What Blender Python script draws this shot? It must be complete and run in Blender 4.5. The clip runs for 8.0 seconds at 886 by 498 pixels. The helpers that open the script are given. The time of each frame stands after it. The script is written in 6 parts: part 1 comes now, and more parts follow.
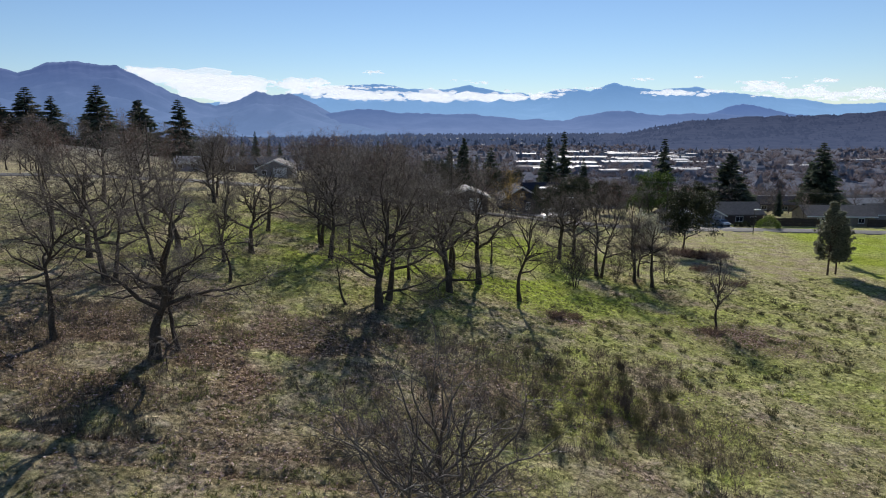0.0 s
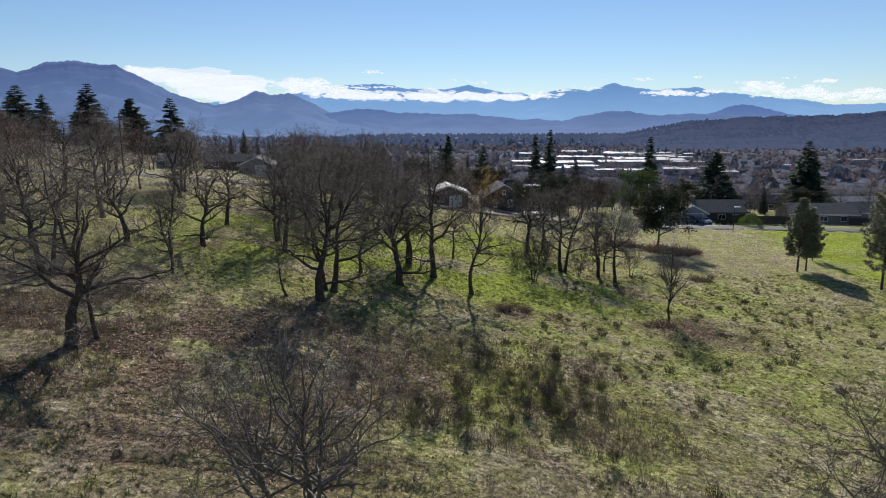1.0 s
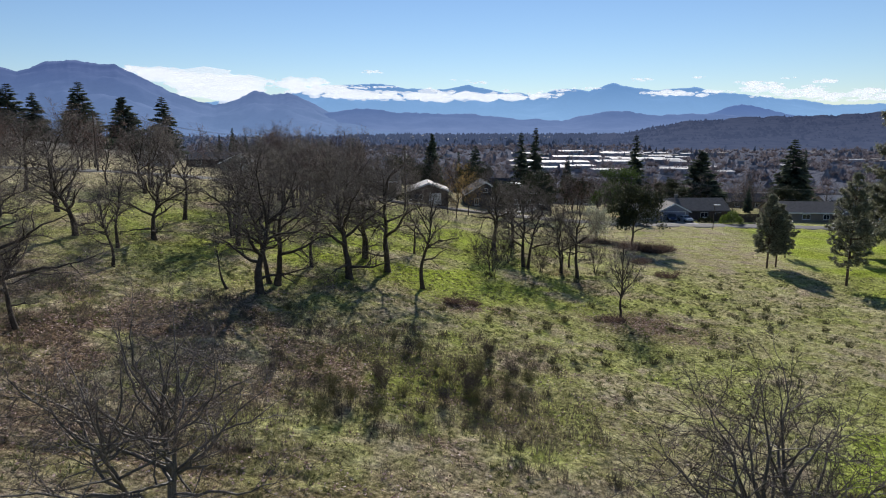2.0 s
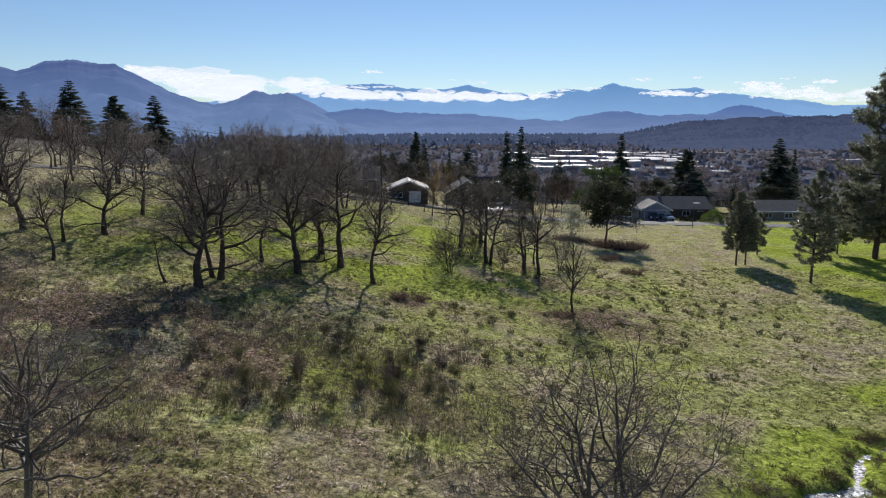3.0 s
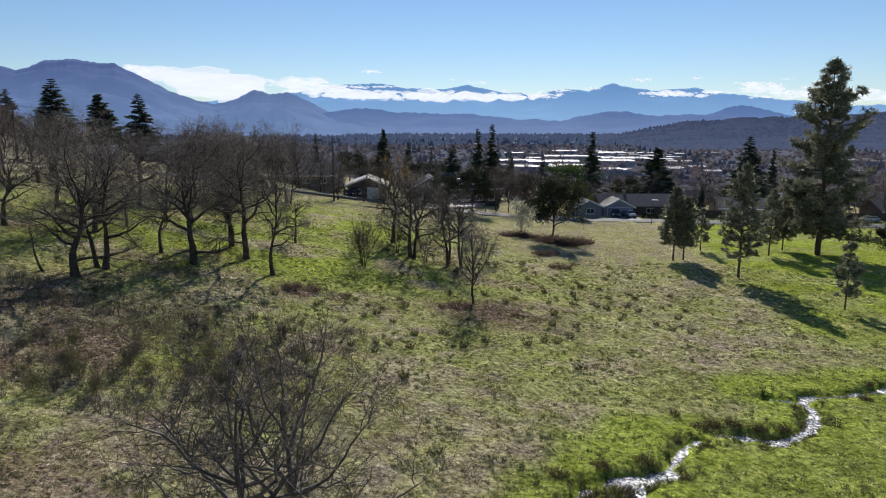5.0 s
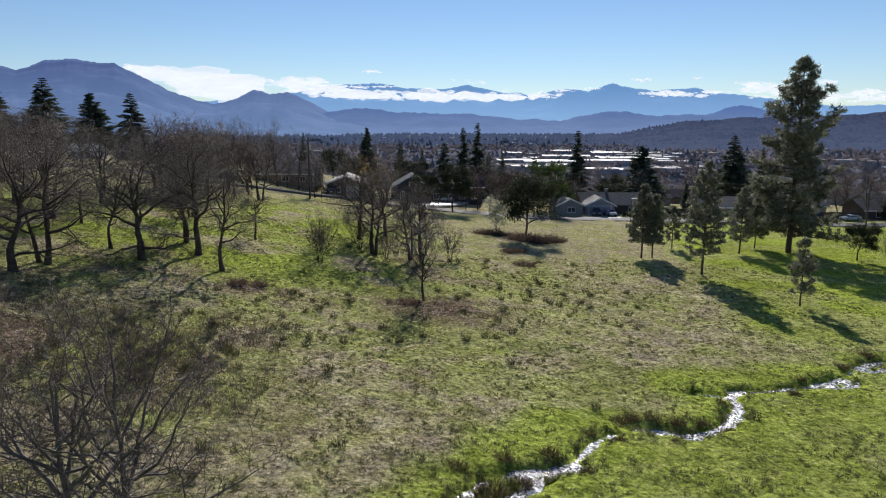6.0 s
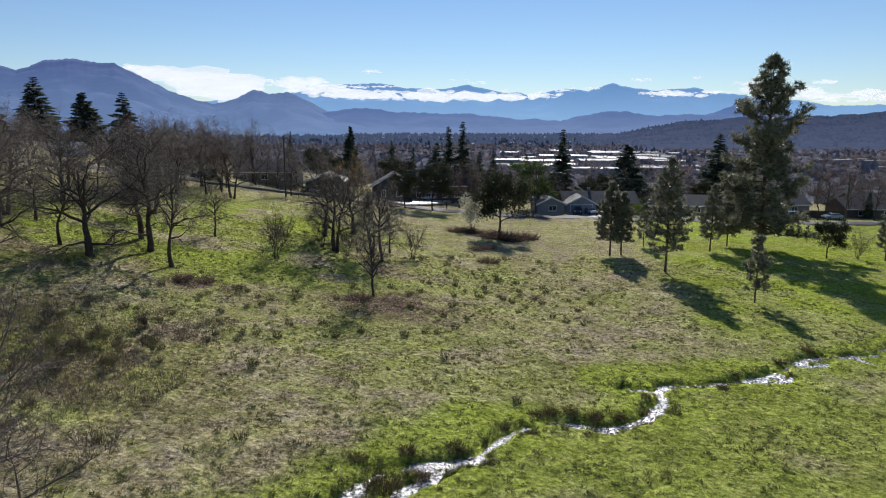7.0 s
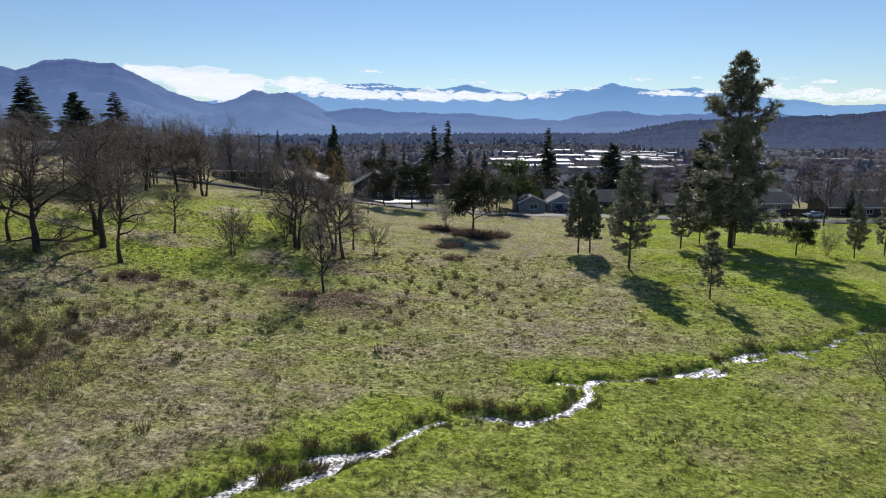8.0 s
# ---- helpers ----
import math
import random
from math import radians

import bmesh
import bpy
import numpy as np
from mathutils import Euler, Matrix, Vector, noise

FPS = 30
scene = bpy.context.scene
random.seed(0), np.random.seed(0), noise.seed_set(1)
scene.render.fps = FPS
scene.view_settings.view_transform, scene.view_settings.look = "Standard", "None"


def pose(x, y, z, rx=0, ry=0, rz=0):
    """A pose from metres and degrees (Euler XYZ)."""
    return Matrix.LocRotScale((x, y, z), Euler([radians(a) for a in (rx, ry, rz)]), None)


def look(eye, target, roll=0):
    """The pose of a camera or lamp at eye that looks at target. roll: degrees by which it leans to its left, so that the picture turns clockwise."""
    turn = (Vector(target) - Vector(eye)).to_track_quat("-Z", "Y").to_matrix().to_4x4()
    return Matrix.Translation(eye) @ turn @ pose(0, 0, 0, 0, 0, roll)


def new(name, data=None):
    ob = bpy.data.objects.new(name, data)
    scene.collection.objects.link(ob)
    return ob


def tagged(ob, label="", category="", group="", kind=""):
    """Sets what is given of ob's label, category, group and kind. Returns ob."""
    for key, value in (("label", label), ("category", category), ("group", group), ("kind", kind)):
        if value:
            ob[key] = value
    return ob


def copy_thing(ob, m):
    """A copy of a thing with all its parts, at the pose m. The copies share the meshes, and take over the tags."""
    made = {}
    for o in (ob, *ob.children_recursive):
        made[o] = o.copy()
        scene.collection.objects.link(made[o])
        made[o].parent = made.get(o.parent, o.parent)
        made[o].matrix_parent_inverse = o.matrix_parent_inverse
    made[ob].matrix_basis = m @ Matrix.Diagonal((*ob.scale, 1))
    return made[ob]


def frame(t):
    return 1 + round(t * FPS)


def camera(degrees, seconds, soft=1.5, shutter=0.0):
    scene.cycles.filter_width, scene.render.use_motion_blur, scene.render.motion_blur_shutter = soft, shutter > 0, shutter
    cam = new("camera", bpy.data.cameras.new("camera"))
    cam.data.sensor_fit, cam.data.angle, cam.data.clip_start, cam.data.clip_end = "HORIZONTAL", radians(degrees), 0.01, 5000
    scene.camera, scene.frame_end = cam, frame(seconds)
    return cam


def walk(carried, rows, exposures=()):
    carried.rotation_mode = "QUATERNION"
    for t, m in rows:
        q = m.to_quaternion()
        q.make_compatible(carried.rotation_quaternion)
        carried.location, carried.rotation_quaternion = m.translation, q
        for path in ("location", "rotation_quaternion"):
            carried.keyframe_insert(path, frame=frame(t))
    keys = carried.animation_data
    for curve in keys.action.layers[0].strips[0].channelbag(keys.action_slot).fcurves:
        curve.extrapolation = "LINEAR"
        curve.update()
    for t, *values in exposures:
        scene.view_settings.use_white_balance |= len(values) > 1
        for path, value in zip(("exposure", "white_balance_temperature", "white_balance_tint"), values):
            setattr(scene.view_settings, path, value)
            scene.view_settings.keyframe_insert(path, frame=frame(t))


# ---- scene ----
cam = camera(68.0, 8.0, 1.1)
# seconds, x, y, z, yaw, pitch, roll
ROWS = [
    (0, 0.159, 0.462, 18.500, 0.088, -10.709, -0.180),
    (0.5, 2.168, 0.440, 18.195, 0.076, -10.711, -0.150),
    (1, 4.201, 0.413, 17.916, 0.069, -10.712, -0.118),
    (1.5, 6.255, 0.382, 17.659, 0.067, -10.712, -0.086),
    (3, 12.528, 0.271, 17.003, 0.080, -10.710, 0.009),
    (3.5, 14.649, 0.232, 16.814, 0.090, -10.709, 0.038),
    (4, 16.781, 0.194, 16.637, 0.103, -10.709, 0.064),
    (4.5, 18.924, 0.157, 16.469, 0.117, -10.708, 0.086),
    (6, 25.391, 0.063, 15.994, 0.166, -10.709, 0.127),
    (6.5, 27.553, 0.041, 15.838, 0.184, -10.712, 0.130),
    (7, 29.716, 0.025, 15.679, 0.201, -10.715, 0.125),
    (7.5, 31.876, 0.016, 15.515, 0.217, -10.719, 0.113),
    (8, 34.033, 0.015, 15.344, 0.232, -10.725, 0.092),
]
walk(cam, [(t, pose(x, y, z, 0, 0, yaw) @ pose(0, 0, 0, 90 + pitch, 0, 0) @ pose(0, 0, 0, 0, 0, roll)) for t, x, y, z, yaw, pitch, roll in ROWS])

# ---- light ----
SUN_AZ, SUN_EL = 5.5, 27.0
world = bpy.data.worlds.new("sky")
scene.world = world
world.use_nodes = True
wn = world.node_tree.nodes
sky = wn.new("ShaderNodeTexSky")
sky.sky_type = 'NISHITA'
sky.sun_disc = False
sky.sun_elevation = radians(SUN_EL)
sky.sun_rotation = radians(SUN_AZ)
sky.altitude = 300
sky.air_density = 1.0
sky.dust_density = 0.0
sky.ozone_density = 3.4
wn["Background"].inputs["Strength"].default_value = 0.074
clear_air = wn.new("ShaderNodeMix")
clear_air.data_type, clear_air.blend_type = 'RGBA', 'MULTIPLY'
clear_air.inputs[0].default_value = 1.0
clear_air.inputs[7].default_value = (0.90, 0.94, 1.05, 1)
world.node_tree.links.new(sky.outputs[0], clear_air.inputs[6])
world.node_tree.links.new(clear_air.outputs[2], wn["Background"].inputs["Color"])
sun_data = bpy.data.lights.new("sun", "SUN")
sun_data.energy = 5.0
sun_data.angle = radians(0.5)
sun_data.color = (1.0, 0.945, 0.90)
sun = new("sun", sun_data)
sun.matrix_world = look((0, 0, 60), (-math.sin(radians(SUN_AZ)) * math.cos(radians(SUN_EL)), -math.cos(radians(SUN_AZ)) * math.cos(radians(SUN_EL)), 60 - math.sin(radians(SUN_EL))))
scene.view_settings.exposure = 0.27

# ---- helpers ----


def vnoise(x, y, size, seed=0):
    """Smooth value noise between -1 and 1 with lattice cells of the given size."""
    u, v = np.asarray(x, float) / size, np.asarray(y, float) / size
    i, j = np.floor(u), np.floor(v)
    f, g = u - i, v - j
    f, g = f * f * (3 - 2 * f), g * g * (3 - 2 * g)

    def lat(a, b):
        s = np.sin(a * 127.1 + b * 311.7 + seed * 74.7) * 43758.5453
        return 2 * (s - np.floor(s)) - 1

    return (lat(i, j) * (1 - f) + lat(i + 1, j) * f) * (1 - g) + (lat(i, j + 1) * (1 - f) + lat(i + 1, j + 1) * f) * g


def fbm(x, y, size, seed=0, octaves=3):
    return sum(vnoise(x, y, size / 2**k, seed + k) * 0.5**k for k in range(octaves)) / 1.5


def ramp(x, a, b):
    k = np.clip((np.asarray(x, float) - a) / (b - a), 0, 1)
    return k * k * (3 - 2 * k)


def blob(x, y, cx, cy, rx, ry):
    return np.exp(-((x - cx) / rx) ** 2 - ((y - cy) / ry) ** 2)


def mesh_of(name, verts, faces, mat, smooth=False):
    me = bpy.data.meshes.new(name)
    me.from_pydata(np.asarray(verts, float).tolist(), [], faces.tolist() if isinstance(faces, np.ndarray) else faces)
    me.materials.append(mat)
    if smooth:
        me.polygons.foreach_set("use_smooth", [True] * len(me.polygons))
    me.update()
    return me


def part(name, bm, mat, parent=None, label="", smooth=False):
    """One mesh object from a bmesh or a ready mesh, under a thing or a part."""
    if isinstance(bm, bpy.types.Mesh):
        me = bm
    else:
        me = bpy.data.meshes.new(name)
        bm.to_mesh(me)
        bm.free()
        me.materials.append(mat)
        if smooth:
            me.polygons.foreach_set("use_smooth", [True] * len(me.polygons))
    ob = new(name, me)
    if parent is not None:
        ob.parent = parent
    if label:
        tagged(ob, label)
    return ob


def thing(name, m, label, category, group="", kind=""):
    ob = new(name)
    ob.matrix_basis = m
    return tagged(ob, label, category, group, kind)


def box(bm, x0, y0, z0, x1, y1, z1, bevel=0.0):
    r = bmesh.ops.create_cube(bm, size=1.0)
    for v in r["verts"]:
        v.co = Vector((x0 + (v.co.x + 0.5) * (x1 - x0), y0 + (v.co.y + 0.5) * (y1 - y0), z0 + (v.co.z + 0.5) * (z1 - z0)))
    if bevel:
        es = list({e for v in r["verts"] for e in v.link_edges})
        bmesh.ops.bevel(bm, geom=es, offset=bevel, segments=1, affect='EDGES')
    return bm


def prism(bm, outline, y0, y1):
    """A solid from an outline in x and z, from y0 to y1."""
    a = [bm.verts.new((x, y0, z)) for x, z in outline]
    b = [bm.verts.new((x, y1, z)) for x, z in outline]
    bm.faces.new(a)
    bm.faces.new(b[::-1])
    for i in range(len(a)):
        j = (i + 1) % len(a)
        bm.faces.new((a[j], a[i], b[i], b[j]))
    bmesh.ops.recalc_face_normals(bm, faces=bm.faces[:])
    return bm


def tube(bm, pts, r0, r1, n=8):
    pts = [Vector(p) for p in pts]
    rings = []
    for k, p in enumerate(pts):
        d = (pts[min(k + 1, len(pts) - 1)] - pts[max(k - 1, 0)]).normalized()
        a = d.orthogonal().normalized()
        b = d.cross(a)
        r = r0 + (r1 - r0) * k / (len(pts) - 1)
        rings.append([bm.verts.new(p + r * (math.cos(2 * math.pi * i / n) * a + math.sin(2 * math.pi * i / n) * b)) for i in range(n)])
    for q, s in zip(rings, rings[1:]):
        for i in range(n):
            bm.faces.new((q[i], q[(i + 1) % n], s[(i + 1) % n], s[i]))
    bm.faces.new(rings[0][::-1])
    bm.faces.new(rings[-1])
    return bm


def frames_of(D):
    """Two unit vectors square to each row of D."""
    D = D / np.maximum(np.linalg.norm(D, axis=1, keepdims=True), 1e-9)
    ref = np.where(np.abs(D[:, 2:3]) < 0.9, np.array([[0, 0, 1.0]]), np.array([[1.0, 0, 0]]))
    A = np.cross(D, ref)
    A /= np.maximum(np.linalg.norm(A, axis=1, keepdims=True), 1e-9)
    return A, np.cross(D, A)


def frusta(P0, P1, R0, R1, n):
    """Tapered n-sided sleeves from P0 to P1."""
    A, B = frames_of(P1 - P0)
    m = len(P0)
    V = np.zeros((m, 2 * n, 3))
    for i in range(n):
        w = math.cos(2 * math.pi * i / n) * A + math.sin(2 * math.pi * i / n) * B
        V[:, i] = P0 + R0[:, None] * w
        V[:, n + i] = P1 + R1[:, None] * w
    base = (np.arange(m) * 2 * n)[:, None]
    F = np.concatenate([np.concatenate([base + i, base + (i + 1) % n, base + n + (i + 1) % n, base + n + i], 1) for i in range(n)])
    return V.reshape(-1, 3), F


def spikes(P, D, R, n=3):
    """Thin n-sided cones that start at P and end at P + D."""
    A, B = frames_of(D)
    m = len(P)
    V = np.zeros((m, n + 1, 3))
    for i in range(n):
        V[:, i] = P + R[:, None] * (math.cos(2 * math.pi * i / n) * A + math.sin(2 * math.pi * i / n) * B)
    V[:, n] = P + D
    base = (np.arange(m) * (n + 1))[:, None]
    F = np.concatenate([np.concatenate([base + i, base + (i + 1) % n, base + n], 1) for i in range(n)])
    return V.reshape(-1, 3), F


def blades(P, D, W, rng):
    """Narrow leaf triangles from P along D, W wide at the foot."""
    A, B = frames_of(D)
    a = rng.uniform(0, 2 * math.pi, len(P))[:, None]
    S = (np.cos(a) * A + np.sin(a) * B) * W[:, None]
    V = np.stack([P - S, P + S, P + D], 1).reshape(-1, 3)
    return V, np.arange(3 * len(P)).reshape(-1, 3)


def leaves(P, D, L, W, rng):
    """Folded four-cornered leaves at P along D."""
    A, B = frames_of(D)
    a = rng.uniform(0, 2 * math.pi, len(P))[:, None]
    S = (np.cos(a) * A + np.sin(a) * B) * W[:, None]
    N = np.cross(D, S)
    N = N / np.maximum(np.linalg.norm(N, axis=1, keepdims=True), 1e-9) * (W * 0.35)[:, None]
    E = D / np.maximum(np.linalg.norm(D, axis=1, keepdims=True), 1e-9) * L[:, None]
    V = np.stack([P, P + 0.5 * E + S + N, P + E, P + 0.5 * E - S + N], 1).reshape(-1, 3)
    F = np.arange(4 * len(P)).reshape(-1, 4)
    return V, np.concatenate([F[:, [0, 1, 2]], F[:, [0, 2, 3]]])


def joined(pieces):
    V, F, n = [], [], 0
    for v, f in pieces:
        V.append(v)
        F += (f + n).tolist()
        n += len(v)
    return np.concatenate(V), F


def rand_dirs(rng, m):
    d = rng.normal(size=(m, 3))
    return d / np.linalg.norm(d, axis=1, keepdims=True)


# ---- materials ----
def nodes_of(name, rough=0.8, spec=0.3, metal=0.0):
    mat = bpy.data.materials.new(name)
    mat.use_nodes = True
    nt = mat.node_tree
    b = nt.nodes["Principled BSDF"]
    b.inputs["Roughness"].default_value = rough
    b.inputs["Specular IOR Level"].default_value = spec
    b.inputs["Metallic"].default_value = metal
    return mat, nt, b


def noise_node(nt, scale, detail=4.0, coord=None, rough=0.6):
    n = nt.nodes.new("ShaderNodeTexNoise")
    n.inputs["Scale"].default_value = scale
    n.inputs["Detail"].default_value = detail
    n.inputs["Roughness"].default_value = rough
    if coord is not None:
        nt.links.new(coord, n.inputs["Vector"])
    return n


def ramp_node(nt, fac, stops):
    r = nt.nodes.new("ShaderNodeValToRGB")
    r.color_ramp.elements[0].position, r.color_ramp.elements[0].color = stops[0][0], (*stops[0][1], 1)
    r.color_ramp.elements[1].position, r.color_ramp.elements[1].color = stops[-1][0], (*stops[-1][1], 1)
    for p, c in stops[1:-1]:
        r.color_ramp.elements.new(p).color = (*c, 1)
    nt.links.new(fac, r.inputs[0])
    return r


def mix_node(nt, kind, fac, a, b):
    m = nt.nodes.new("ShaderNodeMix")
    m.data_type = 'RGBA'
    m.blend_type = kind
    for socket, v in ((m.inputs[0], fac), (m.inputs[6], a), (m.inputs[7], b)):
        if isinstance(v, bpy.types.NodeSocket):
            nt.links.new(v, socket)
        elif isinstance(v, tuple):
            socket.default_value = (*v, 1)
        else:
            socket.default_value = v
    return m.outputs[2]


def bump_node(nt, b, height, strength, distance):
    n = nt.nodes.new("ShaderNodeBump")
    n.inputs["Strength"].default_value = strength
    n.inputs["Distance"].default_value = distance
    nt.links.new(height, n.inputs["Height"])
    nt.links.new(n.outputs[0], b.inputs["Normal"])


def rough_mat(name, dark, light, scale=3.0, rough=0.85, spec=0.25, bump=0.3, dist=0.02, vary=0.0, metal=0.0, fine=9.0):
    """A surface with grain at two scales; vary: how far pieces differ from one another."""
    mat, nt, b = nodes_of(name, rough, spec, metal)
    co = nt.nodes.new("ShaderNodeTexCoord").outputs["Object"]
    big = noise_node(nt, scale, 4, co)
    small = noise_node(nt, scale * fine, 3, co)
    mixed = nt.nodes.new("ShaderNodeMath")
    mixed.operation = 'MULTIPLY_ADD'
    nt.links.new(small.outputs[0], mixed.inputs[0])
    mixed.inputs[1].default_value = 0.45
    half = nt.nodes.new("ShaderNodeMath")
    half.operation = 'MULTIPLY'
    half.inputs[1].default_value = 0.6
    nt.links.new(big.outputs[0], half.inputs[0])
    nt.links.new(half.outputs[0], mixed.inputs[2])
    col = ramp_node(nt, mixed.outputs[0], [(0.36, dark), (0.68, light)]).outputs[0]
    if vary:
        info = nt.nodes.new("ShaderNodeNewGeometry").outputs["Random Per Island"]
        hsv = nt.nodes.new("ShaderNodeHueSaturation")
        val = nt.nodes.new("ShaderNodeMapRange")
        val.inputs["To Min"].default_value = 1 - vary
        val.inputs["To Max"].default_value = 1 + vary
        nt.links.new(info, val.inputs["Value"])
        nt.links.new(val.outputs[0], hsv.inputs["Value"])
        nt.links.new(col, hsv.inputs["Color"])
        col = hsv.outputs[0]
    nt.links.new(col, b.inputs["Base Color"])
    if bump:
        bump_node(nt, b, small.outputs[0], bump, dist)
    return mat


def leaf_mat(name, dark, light, rough=0.5, spec=0.4, through_light=0.25):
    """Leaves and needles: colour differs from leaf to leaf, some light passes through."""
    mat, nt, b = nodes_of(name, rough, spec)
    info = nt.nodes.new("ShaderNodeNewGeometry").outputs["Random Per Island"]
    col = ramp_node(nt, info, [(0.0, dark), (1.0, light)]).outputs[0]
    nt.links.new(col, b.inputs["Base Color"])
    if through_light:
        tr = nt.nodes.new("ShaderNodeBsdfTranslucent")
        nt.links.new(col, tr.inputs[0])
        mx = nt.nodes.new("ShaderNodeMixShader")
        mx.inputs[0].default_value = through_light
        nt.links.new(b.outputs[0], mx.inputs[1])
        nt.links.new(tr.outputs[0], mx.inputs[2])
        nt.links.new(mx.outputs[0], nt.nodes["Material Output"].inputs[0])
    return mat


def ground_mat(name, blade=False):
    """Turf by zones: lush, dry, leaf litter and bare earth, each with its own mottling."""
    mat, nt, b = nodes_of(name, 0.95 if not blade else 0.8, 0.0 if not blade else 0.08)
    pos = nt.nodes.new("ShaderNodeNewGeometry")
    co = pos.outputs["Position"]
    at = nt.nodes.new("ShaderNodeAttribute")
    at.attribute_name = "zone"
    sep = nt.nodes.new("ShaderNodeSeparateColor")
    nt.links.new(at.outputs["Color"], sep.inputs[0])
    n1 = noise_node(nt, 0.9, 5, co, 0.65)
    n2 = noise_node(nt, 4.6, 6, co, 0.78)
    n3 = noise_node(nt, 0.18, 4, co)
    n5 = noise_node(nt, 0.42, 3, co, 0.7)
    turf = ramp_node(nt, n1.outputs[0], [(0.3, (0.25, 0.222, 0.125)), (0.5, (0.395, 0.35, 0.208)), (0.7, (0.545, 0.485, 0.335))]).outputs[0]
    lush = ramp_node(nt, n1.outputs[0], [(0.3, (0.19, 0.245, 0.038)), (0.5, (0.30, 0.37, 0.06)), (0.72, (0.42, 0.465, 0.105))]).outputs[0]
    dry = ramp_node(nt, n1.outputs[0], [(0.3, (0.25, 0.215, 0.13)), (0.5, (0.385, 0.34, 0.21)), (0.7, (0.58, 0.525, 0.355))]).outputs[0]
    litter = ramp_node(nt, n2.outputs[0], [(0.3, (0.065, 0.045, 0.03)), (0.52, (0.18, 0.13, 0.088)), (0.72, (0.44, 0.35, 0.25))]).outputs[0]
    patch = ramp_node(nt, n5.outputs[0], [(0.50, (0.0, 0.0, 0.0)), (0.66, (0.45, 0.45, 0.45))]).outputs[0]
    bare = ramp_node(nt, n5.outputs[0], [(0.36, (0.85, 0.85, 0.85)), (0.48, (0.0, 0.0, 0.0))]).outputs[0]
    thatch = ramp_node(nt, n2.outputs[0], [(0.3, (0.14, 0.105, 0.085)), (0.5, (0.33, 0.265, 0.21)), (0.7, (0.55, 0.465, 0.39))]).outputs[0]
    turf = mix_node(nt, 'MIX', patch, turf, lush)
    turf = mix_node(nt, 'MIX', bare, turf, thatch)
    col = mix_node(nt, 'MIX', sep.outputs[2], turf, dry)
    col = mix_node(nt, 'MIX', sep.outputs[1], col, lush)
    col = mix_node(nt, 'MIX', sep.outputs[0], col, litter)
    grain = ramp_node(nt, n2.outputs[0], [(0.34, (0.5, 0.5, 0.49)), (0.5, (1.08, 1.08, 1.08)), (0.66, (1.6, 1.6, 1.6))]).outputs[0]
    n4 = noise_node(nt, 3.4, 4, co, 0.7)
    speck = ramp_node(nt, n4.outputs[0], [(0.34, (0.34, 0.35, 0.31)), (0.45, (0.95, 0.95, 0.94)), (0.58, (1.2, 1.2, 1.2)), (0.7, (1.6, 1.58, 1.5))]).outputs[0]
    col = mix_node(nt, 'MULTIPLY', 1.0, col, grain)
    col = mix_node(nt, 'MULTIPLY', 1.0, col, speck)
    # Far fields and woods in one blue-grey, with distance haze painted into it.
    far_haze = ramp_node(nt, n3.outputs[0], [(0.3, (0.10, 0.115, 0.155)), (0.7, (0.19, 0.195, 0.225))]).outputs[0]
    col = mix_node(nt, 'MIX', at.outputs["Alpha"], far_haze, col)
    wide = ramp_node(nt, n3.outputs[0], [(0.3, (0.74, 0.72, 0.71)), (0.7, (1.06, 1.06, 1.03))]).outputs[0]
    col = mix_node(nt, 'MULTIPLY', 0.8, col, wide)
    if blade:
        hsv = nt.nodes.new("ShaderNodeHueSaturation")
        val = nt.nodes.new("ShaderNodeMapRange")
        val.inputs["To Min"].default_value = 0.6
        val.inputs["To Max"].default_value = 1.45
        nt.links.new(pos.outputs["Random Per Island"], val.inputs["Value"])
        nt.links.new(val.outputs[0], hsv.inputs["Value"])
        nt.links.new(col, hsv.inputs["Color"])
        col = hsv.outputs[0]
        tr = nt.nodes.new("ShaderNodeBsdfTranslucent")
        nt.links.new(col, tr.inputs[0])
        mx = nt.nodes.new("ShaderNodeMixShader")
        mx.inputs[0].default_value = 0.5
        nt.links.new(b.outputs[0], mx.inputs[1])
        nt.links.new(tr.outputs[0], mx.inputs[2])
        nt.links.new(mx.outputs[0], nt.nodes["Material Output"].inputs[0])
    else:
        clump = nt.nodes.new("ShaderNodeTexVoronoi")
        clump.feature = 'SMOOTH_F1'
        clump.inputs["Scale"].default_value = 1.9
        clump.inputs["Detail"].default_value = 1.5
        clump.inputs["Smoothness"].default_value = 0.25
        nt.links.new(co, clump.inputs["Vector"])
        mound = nt.nodes.new("ShaderNodeMath")
        mound.operation = 'MULTIPLY_ADD'
        mound.inputs[1].default_value = -0.75
        nt.links.new(clump.outputs["Distance"], mound.inputs[0])
        nt.links.new(n2.outputs[0], mound.inputs[2])
        bump_node(nt, b, mound.outputs[0], 0.9, 0.28)
    nt.links.new(col, b.inputs["Base Color"])
    return mat


